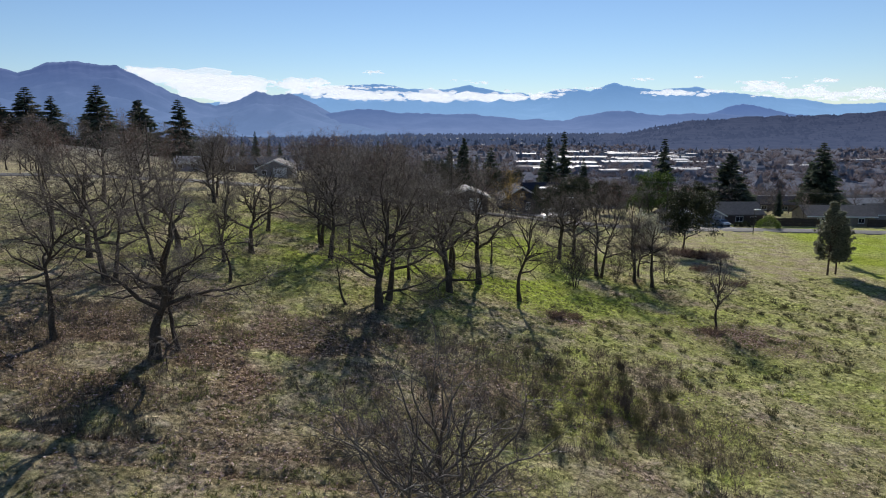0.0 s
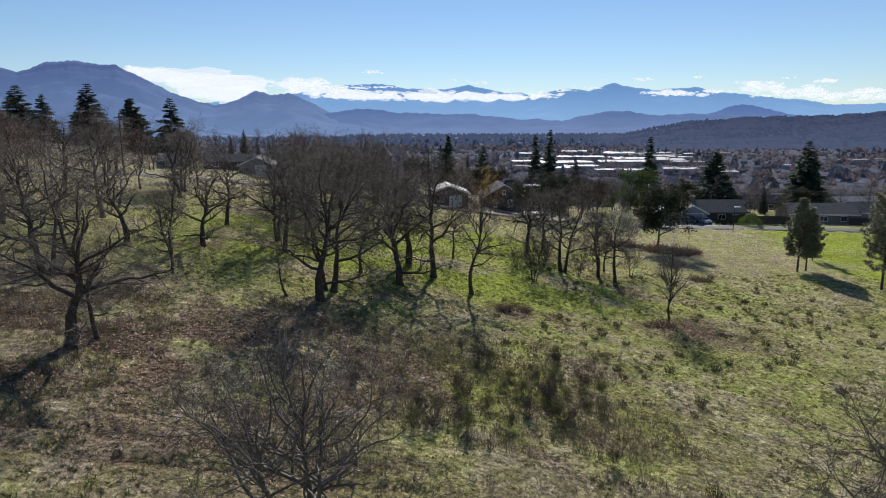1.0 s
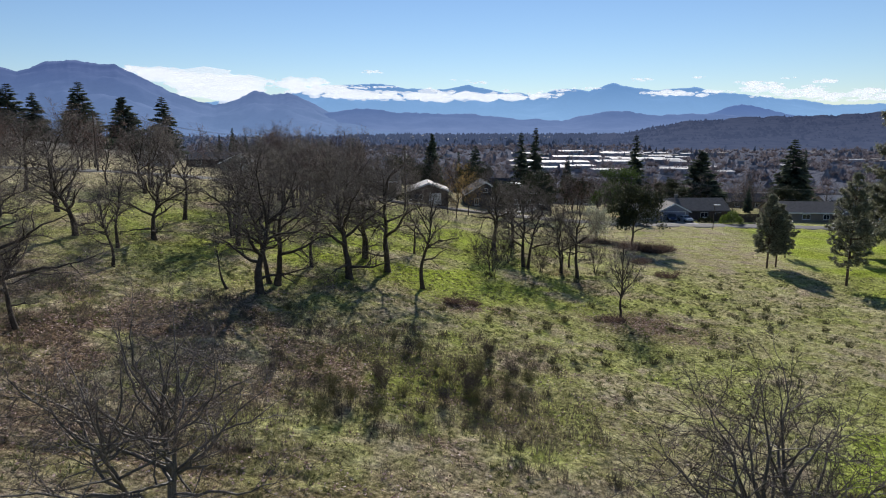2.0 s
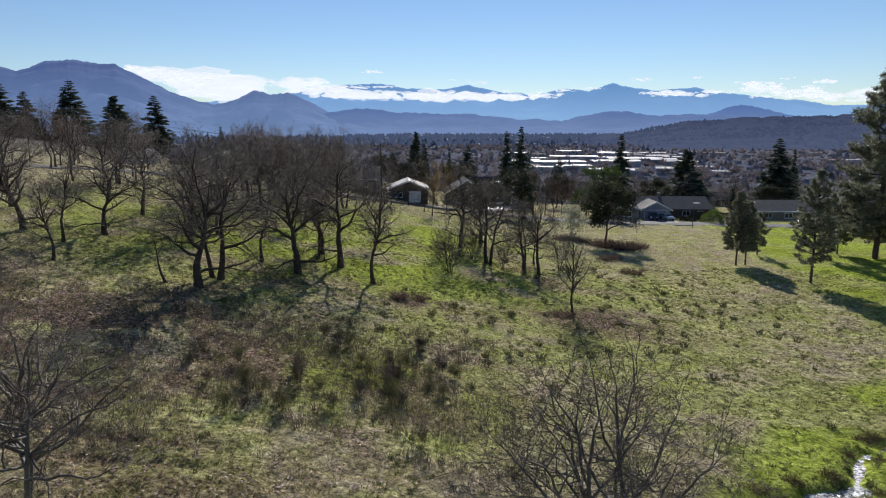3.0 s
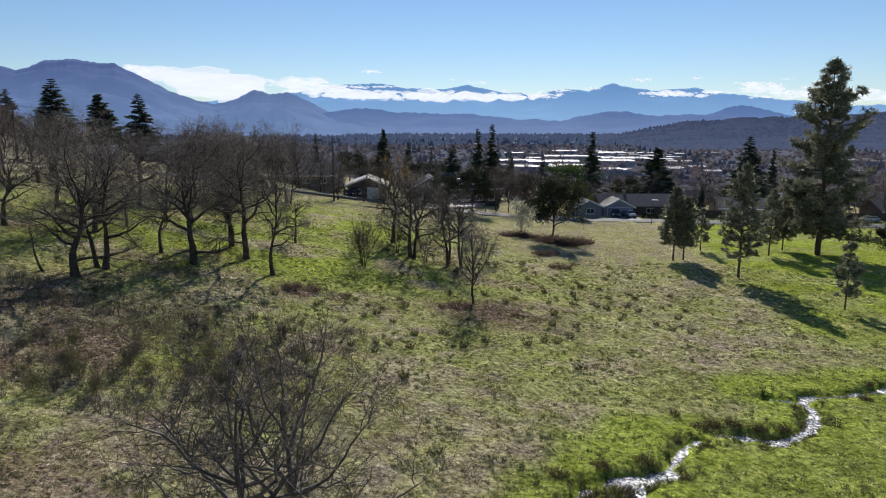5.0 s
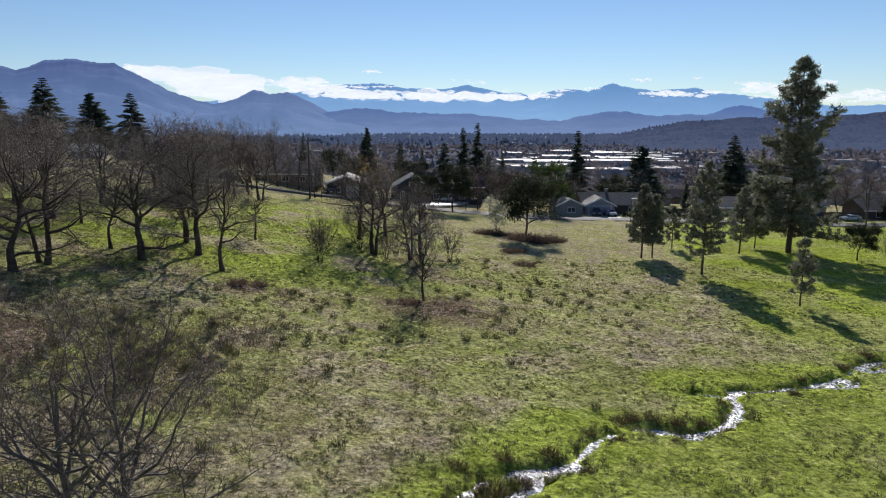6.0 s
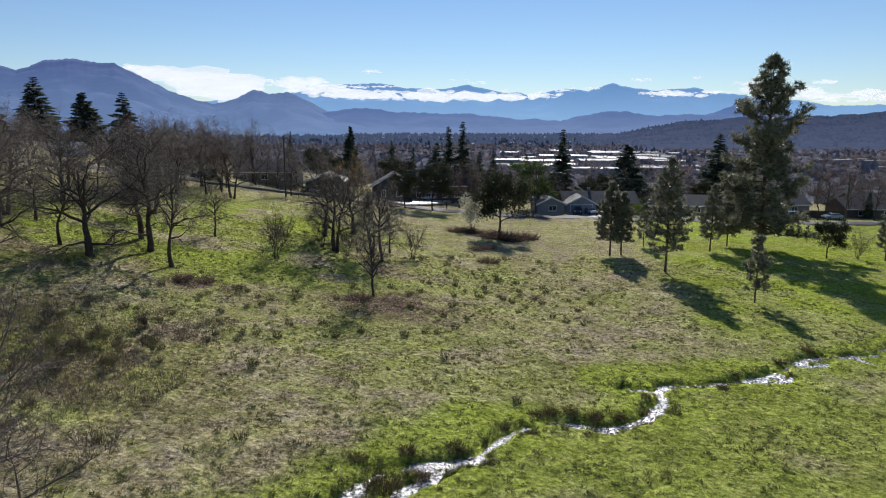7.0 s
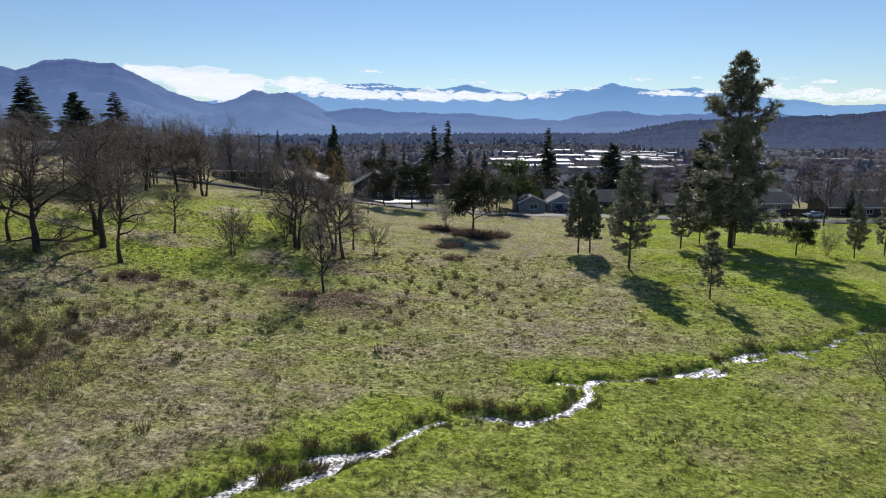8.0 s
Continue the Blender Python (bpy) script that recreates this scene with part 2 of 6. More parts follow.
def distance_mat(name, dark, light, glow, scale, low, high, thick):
    """Far hills: forest mottling, with blue haze painted in as emission, denser towards the foot."""
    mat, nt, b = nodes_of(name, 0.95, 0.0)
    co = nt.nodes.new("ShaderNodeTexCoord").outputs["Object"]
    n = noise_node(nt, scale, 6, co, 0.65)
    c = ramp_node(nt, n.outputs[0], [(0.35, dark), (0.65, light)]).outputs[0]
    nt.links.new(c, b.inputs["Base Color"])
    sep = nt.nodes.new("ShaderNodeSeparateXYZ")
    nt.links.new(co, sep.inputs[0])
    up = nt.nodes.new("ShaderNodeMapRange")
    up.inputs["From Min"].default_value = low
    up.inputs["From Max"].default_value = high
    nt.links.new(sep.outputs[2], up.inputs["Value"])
    haze_glow = ramp_node(nt, up.outputs[0], [(0.0, thick), (1.0, glow)]).outputs[0]
    nt.links.new(haze_glow, b.inputs["Emission Color"])
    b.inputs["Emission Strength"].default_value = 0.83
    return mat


M_ground = ground_mat("turf")
M_blade = ground_mat("grass_blades", True)
M_bark = rough_mat("oak_bark", (0.032, 0.025, 0.02), (0.105, 0.083, 0.067), 2.0, 0.9, 0.2, 0.6, 0.03)
M_greybark = rough_mat("pale_bark", (0.055, 0.047, 0.04), (0.16, 0.14, 0.12), 2.0, 0.6, 0.5, 0.6, 0.03)
M_twig = rough_mat("oak_twig", (0.08, 0.064, 0.052), (0.205, 0.166, 0.134), 0.6, 0.75, 0.3, 0, 0, 0.35)
M_greytwig = rough_mat("lichen_twig", (0.09, 0.077, 0.066), (0.22, 0.19, 0.165), 1.2, 0.75, 0.3, 0, 0, 0.35)
M_darktwig = rough_mat("dark_twig", (0.045, 0.034, 0.028), (0.15, 0.117, 0.098), 0.8, 0.75, 0.3, 0, 0, 0.35)
M_gold = rough_mat("ochre_twig", (0.25, 0.15, 0.03), (0.50, 0.32, 0.08), 0.6, 0.7, 0.3, 0, 0, 0.3)
M_redtwig = rough_mat("red_twig", (0.085, 0.05, 0.038), (0.19, 0.115, 0.085), 0.6, 0.75, 0.3, 0, 0, 0.3)
M_pinebark = rough_mat("pine_bark", (0.05, 0.036, 0.028), (0.14, 0.10, 0.075), 2.0, 0.9, 0.2, 0.6, 0.04)
M_needle = leaf_mat("pine_needles", (0.045, 0.05, 0.03), (0.33, 0.33, 0.225), 0.45, 0.4, 0.38)
M_fir = leaf_mat("fir_needles", (0.036, 0.05, 0.038), (0.13, 0.155, 0.105), 0.8, 0.1, 0.3)
M_holly = leaf_mat("dark_leaves", (0.02, 0.026, 0.012), (0.07, 0.075, 0.038), 0.7, 0.2, 0.2)
M_laurel = leaf_mat("bright_leaves", (0.035, 0.065, 0.014), (0.12, 0.17, 0.042), 0.6, 0.25, 0.25)
M_pale = leaf_mat("pale_leaves", (0.26, 0.27, 0.18), (0.62, 0.62, 0.48), 0.5, 0.4, 0.25)
M_hedge = leaf_mat("hedge_leaves", (0.06, 0.10, 0.015), (0.20, 0.26, 0.05), 0.5, 0.4, 0.25)
M_rush = leaf_mat("rush", (0.05, 0.036, 0.022), (0.17, 0.12, 0.07), 0.6, 0.3, 0.2)
M_broom = leaf_mat("broom", (0.08, 0.085, 0.032), (0.25, 0.225, 0.10), 0.6, 0.3, 0.4)
M_brush = leaf_mat("brown_brush", (0.06, 0.048, 0.037), (0.19, 0.155, 0.115), 0.7, 0.25, 0.35)
M_redbrush = leaf_mat("red_brown_brush", (0.055, 0.038, 0.03), (0.20, 0.135, 0.105), 0.7, 0.25, 0.35)
M_fartwig = rough_mat("pale_brown_twig", (0.14, 0.115, 0.10), (0.30, 0.25, 0.215), 0.6, 0.8, 0.2, 0, 0, 0.3)
M_leaf = leaf_mat("fallen_leaves", (0.17, 0.095, 0.075), (0.60, 0.45, 0.40), 0.5, 0.45, 0.2)
M_weed = leaf_mat("dark_weeds", (0.045, 0.042, 0.02), (0.13, 0.12, 0.055), 0.6, 0.3, 0.2)
M_tuft = leaf_mat("coarse_tufts", (0.062, 0.068, 0.026), (0.25, 0.255, 0.095), 0.55, 0.3, 0.4)
M_straw = leaf_mat("straw", (0.34, 0.30, 0.20), (0.70, 0.65, 0.50), 0.6, 0.3, 0.2)
M_asphalt = rough_mat("asphalt", (0.055, 0.055, 0.055), (0.13, 0.125, 0.12), 0.5, 0.85, 0.25, 0.3, 0.01)
M_concrete = rough_mat("concrete", (0.26, 0.25, 0.23), (0.42, 0.40, 0.37), 0.6, 0.5, 0.5, 0.2, 0.01)
M_stone = rough_mat("fieldstone", (0.10, 0.095, 0.085), (0.26, 0.245, 0.22), 3.0, 0.9, 0.2, 0.5, 0.03)
M_wallbrown = rough_mat("brown_siding", (0.075, 0.055, 0.048), (0.12, 0.09, 0.078), 0.8, 0.8, 0.2, 0.1, 0.01)
M_wallgrey = rough_mat("grey_siding", (0.20, 0.195, 0.20), (0.29, 0.285, 0.29), 0.8, 0.8, 0.2, 0.1, 0.01)
M_wallblue = rough_mat("blue_siding", (0.24, 0.235, 0.29), (0.33, 0.325, 0.39), 0.8, 0.8, 0.2, 0.1, 0.01)
M_walldark = rough_mat("dark_siding", (0.035, 0.035, 0.045), (0.06, 0.06, 0.075), 0.8, 0.8, 0.2, 0.1, 0.01)
M_walltan = rough_mat("tan_siding", (0.17, 0.145, 0.12), (0.26, 0.225, 0.185), 0.8, 0.8, 0.2, 0.1, 0.01)
M_white = rough_mat("white_paint", (0.66, 0.66, 0.65), (0.82, 0.82, 0.80), 1.0, 0.55, 0.4, 0.05, 0.005)
M_roofgrey = rough_mat("grey_shingles", (0.085, 0.078, 0.074), (0.17, 0.158, 0.148), 2.0, 0.85, 0.2, 0.5, 0.02)
M_roofpale = rough_mat("pale_metal_roof", (0.30, 0.29, 0.27), (0.45, 0.43, 0.40), 0.7, 0.75, 0.25, 0.1, 0.01)
M_roofdark = rough_mat("dark_shingles", (0.025, 0.028, 0.042), (0.055, 0.058, 0.075), 2.0, 0.95, 0.1, 0.5, 0.02)
M_fence = rough_mat("dark_board", (0.04, 0.03, 0.026), (0.09, 0.07, 0.058), 1.5, 0.85, 0.2, 0.3, 0.01)
M_pole = rough_mat("weathered_pole", (0.06, 0.05, 0.042), (0.13, 0.11, 0.09), 1.5, 0.9, 0.2, 0.4, 0.01)
M_steel = rough_mat("galvanised", (0.30, 0.30, 0.30), (0.45, 0.45, 0.45), 2.0, 0.45, 0.5, 0.05, 0.004, 0.0, 0.8)
M_wire = rough_mat("cable", (0.09, 0.09, 0.09), (0.16, 0.16, 0.16), 2.0, 0.5, 0.4, 0)
M_rubber = rough_mat("rubber", (0.012, 0.012, 0.012), (0.03, 0.03, 0.03), 4.0, 0.8, 0.3, 0.1)
M_lamp = rough_mat("lamp_glass", (0.75, 0.74, 0.70), (0.86, 0.85, 0.80), 4.0, 0.3, 0.5, 0)
M_red = rough_mat("tail_lamp", (0.25, 0.01, 0.01), (0.4, 0.02, 0.02), 4.0, 0.25, 0.5, 0)
M_farroof = rough_mat("town_roof", (0.22, 0.22, 0.23), (0.60, 0.60, 0.61), 0.03, 0.65, 0.25, 0, 0, 0.5)
M_townroof = rough_mat("small_roofs", (0.06, 0.06, 0.07), (0.22, 0.22, 0.235), 0.03, 0.8, 0.2, 0, 0, 0.6)
# Valley walls and woods are paler and bluer: haze painted into base colour.
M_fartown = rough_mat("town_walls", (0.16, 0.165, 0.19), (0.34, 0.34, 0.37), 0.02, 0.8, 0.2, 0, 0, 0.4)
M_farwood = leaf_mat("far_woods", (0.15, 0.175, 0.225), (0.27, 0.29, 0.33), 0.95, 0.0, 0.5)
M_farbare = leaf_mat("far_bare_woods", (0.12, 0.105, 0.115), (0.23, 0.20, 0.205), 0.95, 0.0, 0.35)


def car_paint(name, c):
    mat, nt, b = nodes_of(name, 0.25, 0.5)
    co = nt.nodes.new("ShaderNodeTexCoord").outputs["Object"]
    n = noise_node(nt, 3.0, 3, co)
    nt.links.new(ramp_node(nt, n.outputs[0], [(0.3, tuple(0.85 * v for v in c)), (0.7, c)]).outputs[0], b.inputs["Base Color"])
    b.inputs["Coat Weight"].default_value = 0.7
    b.inputs["Coat Roughness"].default_value = 0.08
    return mat


M_carnavy = car_paint("navy_paint", (0.03, 0.04, 0.085))
M_carsilver = car_paint("silver_paint", (0.42, 0.44, 0.48))
M_carblack = car_paint("black_paint", (0.02, 0.02, 0.024))
M_carwhite = car_paint("white_car_paint", (0.75, 0.75, 0.74))
M_glass, _nt, _b = nodes_of("dark_glass", 0.06, 0.6)
_b.inputs["Base Color"].default_value = (0.02, 0.024, 0.03, 1)
M_water, _nt, _b = nodes_of("stream_water", 0.2, 1.0)
_co = _nt.nodes.new("ShaderNodeNewGeometry").outputs["Position"]
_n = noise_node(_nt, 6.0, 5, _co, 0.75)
# White stops paint sun sparkle on ripples into the colour, besides the gloss.
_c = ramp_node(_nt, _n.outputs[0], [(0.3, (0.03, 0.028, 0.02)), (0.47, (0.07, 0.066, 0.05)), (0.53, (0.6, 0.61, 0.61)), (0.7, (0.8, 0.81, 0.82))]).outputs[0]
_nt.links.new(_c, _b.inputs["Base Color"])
bump_node(_nt, _b, _n.outputs[0], 1.0, 0.07)
# Emission here is haze painted over the woods, since no air is modelled.
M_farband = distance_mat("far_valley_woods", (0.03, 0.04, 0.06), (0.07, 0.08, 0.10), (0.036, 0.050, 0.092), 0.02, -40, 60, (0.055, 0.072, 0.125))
M_cloud, _nt, _b = nodes_of("cloud", 1.0, 0.0)
_b.inputs["Base Color"].default_value = (0.3, 0.305, 0.315, 1)
_thin = _nt.nodes.new("ShaderNodeBsdfTransparent")
_mix = _nt.nodes.new("ShaderNodeMixShader")
_mix.inputs[0].default_value = 0.42
_nt.links.new(_thin.outputs[0], _mix.inputs[1])
_nt.links.new(_b.outputs[0], _mix.inputs[2])
_nt.links.new(_mix.outputs[0], _nt.nodes["Material Output"].inputs[0])
# Emission put in for sunlight scattered inside the clouds, which stay dark otherwise.
_b.inputs["Emission Color"].default_value = (0.90, 0.94, 1.0, 1)
_b.inputs["Emission Strength"].default_value = 0.68
# Ranges and ridge carry their haze as blue emission, palest at the foot.
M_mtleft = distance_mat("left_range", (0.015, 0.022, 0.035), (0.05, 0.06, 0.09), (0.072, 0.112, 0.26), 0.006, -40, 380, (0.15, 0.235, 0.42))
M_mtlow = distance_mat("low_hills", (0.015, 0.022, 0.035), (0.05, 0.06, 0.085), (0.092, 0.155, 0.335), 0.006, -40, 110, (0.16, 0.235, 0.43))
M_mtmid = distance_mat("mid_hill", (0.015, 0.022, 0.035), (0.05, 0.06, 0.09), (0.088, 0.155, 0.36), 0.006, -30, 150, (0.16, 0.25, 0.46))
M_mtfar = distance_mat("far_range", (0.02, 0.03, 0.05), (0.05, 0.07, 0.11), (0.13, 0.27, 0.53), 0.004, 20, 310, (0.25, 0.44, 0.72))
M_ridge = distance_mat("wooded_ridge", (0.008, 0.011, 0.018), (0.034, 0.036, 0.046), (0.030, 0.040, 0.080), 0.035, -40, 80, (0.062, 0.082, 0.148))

# ---- ground ----
HC = (0.698, -7.219, -1.828, 9.406, -1.704, -0.99, -2.461, 1.467, 2.304, -1.559, -5.573, 1.482, -3.172, 1.727)
FLOOR = -33.0
STREAM = [(18, 17.5), (25.0, 22.1), (26.8, 25.0), (29.2, 26.4), (30.8, 26.9), (32.2, 28.9), (33.5, 30.6), (35.8, 31.6), (38.1, 31.2), (40.4, 32.7), (42.0, 34.9), (43.0, 37.5),
          (45.9, 38.2), (50.0, 40.0), (54.5, 43.5), (57.1, 44.8), (61.7, 45.9), (64.9, 49.1), (70, 52), (78, 54), (90, 57)]


def stream_line(n=12):
    """The brook's middle line, smoothed."""
    P = np.array(STREAM, float)
    out = []
    for i in range(len(P) - 1):
        a, b, c, d = P[max(i - 1, 0)], P[i], P[i + 1], P[min(i + 2, len(P) - 1)]
        for s in np.arange(n) / n:
            out.append(0.5 * (2 * b + (c - a) * s + (2 * a - 5 * b + 4 * c - d) * s * s + (3 * b - a - 3 * c + d) * s**3))
    out.append(P[-1])
    return np.array(out)


BROOK = stream_line()
BRAIDS = [[(29.6, 26.0), (28.6, 24.7), (27.6, 23.4)], [(53.6, 42.4), (55.0, 42.6), (56.4, 43.6)], [(58.6, 45.0), (59.4, 43.9), (59.9, 42.8)], [(49.0, 39.3), (50.6, 39.1), (52.2, 40.4)], [(40.6, 37.2), (41.6, 36.6), (42.3, 36.4)]]


WET = [tuple(p) for p in BROOK[::2]] + [(a[0] + (b[0] - a[0]) * k / 4, a[1] + (b[1] - a[1]) * k / 4) for r in BRAIDS for a, b in zip(r, r[1:]) for k in range(4)]


def brook_gap(x, y):
    x, y = np.asarray(x, float), np.asarray(y, float)
    best = np.full(x.shape, 99.0)
    near = (x > 10) & (x < 98) & (y > 10) & (y < 65)
    if near.any():
        px, py = x[near], y[near]
        d = np.full(px.shape, 99.0)
        for bx, by in WET:
            d = np.minimum(d, np.hypot(px - bx, py - by))
        best[near] = d
    return best


def hill(x, y):
    """The lie of the land, without small unevenness."""
    x, y = np.asarray(x, float), np.asarray(y, float)
    u, v = np.tanh((x - 25) / 60), np.tanh((y - 70) / 70)
    terms = (1, u, v, u * u, u * v, v * v, u**3, u * u * v, u * v * v, v**3, u**4, u**3 * v, u * u * v * v, u**5)
    near = sum(c * t for c, t in zip(HC, terms))
    near = near + 16 * np.exp(-((x + 190) / 110) ** 2 - ((y - 290) / 120) ** 2)
    k = ramp(y + 0.25 * np.minimum(0, x), 150, 480)
    return near * (1 - k) + FLOOR * k


def height(x, y):
    """The ground as built: lie of the land, tussocks, the mown track's ruts and the brook's bed."""
    x, y = np.asarray(x, float), np.asarray(y, float)
    fade = 1 - ramp(np.hypot(x - 25, y - 50), 90, 220)
    z = hill(x, y) + fade * (0.13 * fbm(x, y, 3.0, 5) + 0.13 * fbm(x, y, 1.3, 9, 2))
    z = z - 0.44 * (1 - ramp(brook_gap(x, y) + 0.26 * vnoise(x, y, 0.9, 77) + 0.18 * vnoise(x, y, 0.5, 78), 0.0, 0.9))
    rut = np.minimum(np.abs(y - track_y(x)), np.abs(y - track_y(x) - 1.6))
    return z - 0.14 * (1 - ramp(rut, 0.1, 0.5)) * (1 - ramp(x, 2, 9)) * ramp(x, -40, -25)


def track_y(x):
    return 22.4 + 0.5 * np.sin(np.asarray(x, float) * 0.09)


def H(x, y):
    return float(height(np.array([float(x)]), np.array([float(y)]))[0])


OAKS = []


def zones(x, y):
    """Leaf litter, lush turf and dry turf, 0 to 1."""
    lawn = ramp(x - (50.5 + 0.2 * (y - 52)) + 4 * fbm(x, y, 9, 21), -4.5, 4.5) * ramp(y, 40, 54) * (1 - 0.85 * ramp(y, 143, 148)) * (0.66 + 0.34 * ramp(fbm(x, y, 5, 29), -0.35, 0.3))
    bank = (1 - ramp(brook_gap(x, y) + 2.5 * fbm(x, y, 4, 22), 1.4, 5.2)) * 0.95
    south = 0.85 * ramp(x, 26, 33) * (1 - ramp(y - 22 - 0.66 * (x - 25), 0, 6)) * ramp(fbm(x, y, 7, 23), -0.85, -0.15)
    south = np.maximum(south, 0.5 * ramp(fbm(x, y, 4.5, 27), 0.0, 0.4) * ramp(x, -10, 6) * (1 - 0.4 * ramp(y, 70, 84)))
    glade = np.maximum(1.0 * blob(x, y, 2, 62, 34, 20), 1.0 * blob(x, y, 8, 86, 19, 24)) * ramp(fbm(x, y, 4, 24), -0.55, 0.2) * ramp(y, 39, 46)
    slope = blob(x, y, 8, 33, 10, 8) * ramp(fbm(x, y, 3.0, 25), -0.25, 0.3) * 0.9
    slope = np.maximum(slope, 0.6 * blob(x, y, 19, 44, 13, 16) * ramp(fbm(x, y, 2.2, 26), 0.0, 0.4))
    lush = np.clip(np.maximum.reduce([lawn, bank, south, glade, slope]), 0, 1)
    shed = np.zeros_like(x)
    for ox, oy, r in OAKS:
        shed = np.maximum(shed, (1.0 if oy < 40 or ox > 20 else 0.55) * blob(x, y, ox - 0.5, oy - 3.0, r, r * 1.3))
    litter = np.maximum(shed * ramp(fbm(x, y, 3.0, 31), -0.25, 0.35), 1.1 * blob(x, y, -8, 32, 22, 11) * ramp(fbm(x, y, 3, 32), -0.4, 0.25))
    litter = np.maximum(litter, 1.2 * blob(x, y, 25.0, 52.6, 5.6, 4.4) * ramp(fbm(x, y, 1.6, 34), -0.55, 0.0))
    litter = np.maximum(litter, 1.15 * blob(x, y, 10.5, 50.5, 4.0, 2.4) * ramp(fbm(x, y, 1.6, 35), -0.6, 0.0))
    litter = np.maximum(litter, 0.75 * blob(x, y, 2.5, 21.5, 9, 3.5) * ramp(fbm(x, y, 2.5, 36), -0.45, 0.2))
    litter = np.maximum(litter, 0.95 * blob(x, y, 58, 27.5, 7, 5) * ramp(fbm(x, y, 3, 33), -0.4, 0.3))
    dry = np.maximum(0.4 * blob(x, y, 36, 50, 15, 34) * ramp(fbm(x, y, 2.5, 41), -0.3, 0.45), 0.15 * blob(x, y, -6, 24, 25, 3) * ramp(fbm(x, y, 3, 42), -0.6, 0.1))
    dry = np.maximum(dry, 0.35 * blob(x, y, 45, 22, 18, 6) * ramp(fbm(x, y, 4, 43), -0.3, 0.3))
    dry = np.maximum(dry, 0.7 * (1 - ramp(x, -45, -20)) * ramp(y, 60, 80))
    rut = np.minimum(np.abs(y - track_y(x)), np.abs(y - track_y(x) - 1.6)) + 0.25 * vnoise(x, y, 1.1, 37)
    litter = np.maximum(litter, 0.9 * (1 - ramp(rut, 0.15, 0.5)) * (1 - ramp(x, 0, 7)))
    litter = litter * (1 - 0.6 * lush * (lush > 0.6))
    return np.clip(np.stack([litter, lush, dry], -1), 0, 1)


def paint_zones(me, x, y):
    z = zones(x, y)
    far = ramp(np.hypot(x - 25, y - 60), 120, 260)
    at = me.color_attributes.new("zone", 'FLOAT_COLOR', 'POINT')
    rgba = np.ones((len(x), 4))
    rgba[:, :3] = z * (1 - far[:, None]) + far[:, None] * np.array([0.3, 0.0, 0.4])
    # Alpha drops with distance and masks the painted haze colour in.
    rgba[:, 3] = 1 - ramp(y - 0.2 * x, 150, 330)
    at.data.foreach_set("color", rgba.astype(np.float32).ravel())


def spread(core0, core1, step, lo, hi, grow):
    mid = np.arange(core0, core1, step)
    right, d = [core1], step
    while right[-1] < hi:
        d *= grow
        right.append(right[-1] + d)
    left, d = [core0], step
    while left[-1] > lo:
        d *= grow
        left.append(left[-1] - d)
    return np.concatenate([left[:0:-1], mid, right])


# ---- trees: growth ----
def unit(v):
    return v / max(np.linalg.norm(v), 1e-9)


def bough(rng, start, heading, length, r0, r1, n, crook, pull):
    """A crooked limb: points, and the radius at each."""
    P, d = [np.array(start, float)], unit(np.array(heading, float))
    main = d
    for _ in range(n):
        main = unit(main + np.array([0, 0, pull / n]))
        d = unit(0.5 * d + 0.5 * main + rng.normal(size=3) * crook)
        P.append(P[-1] + d * length / n)
    return np.array(P), np.linspace(r0, r1, n + 1)


def aside(rng, d, angle):
    """A heading that leaves d by the given angle, to a chance side."""
    w = rng.normal(size=3)
    w = unit(w - d * np.dot(w, d))
    return d * math.cos(angle) + w * math.sin(angle)


def point_on(path, u):
    P, R = path
    k = min(int(u * (len(P) - 1)), len(P) - 2)
    f = u * (len(P) - 1) - k
    return P[k] + (P[k + 1] - P[k]) * f, unit(P[k + 1] - P[k]), R[k] + (R[k + 1] - R[k]) * f


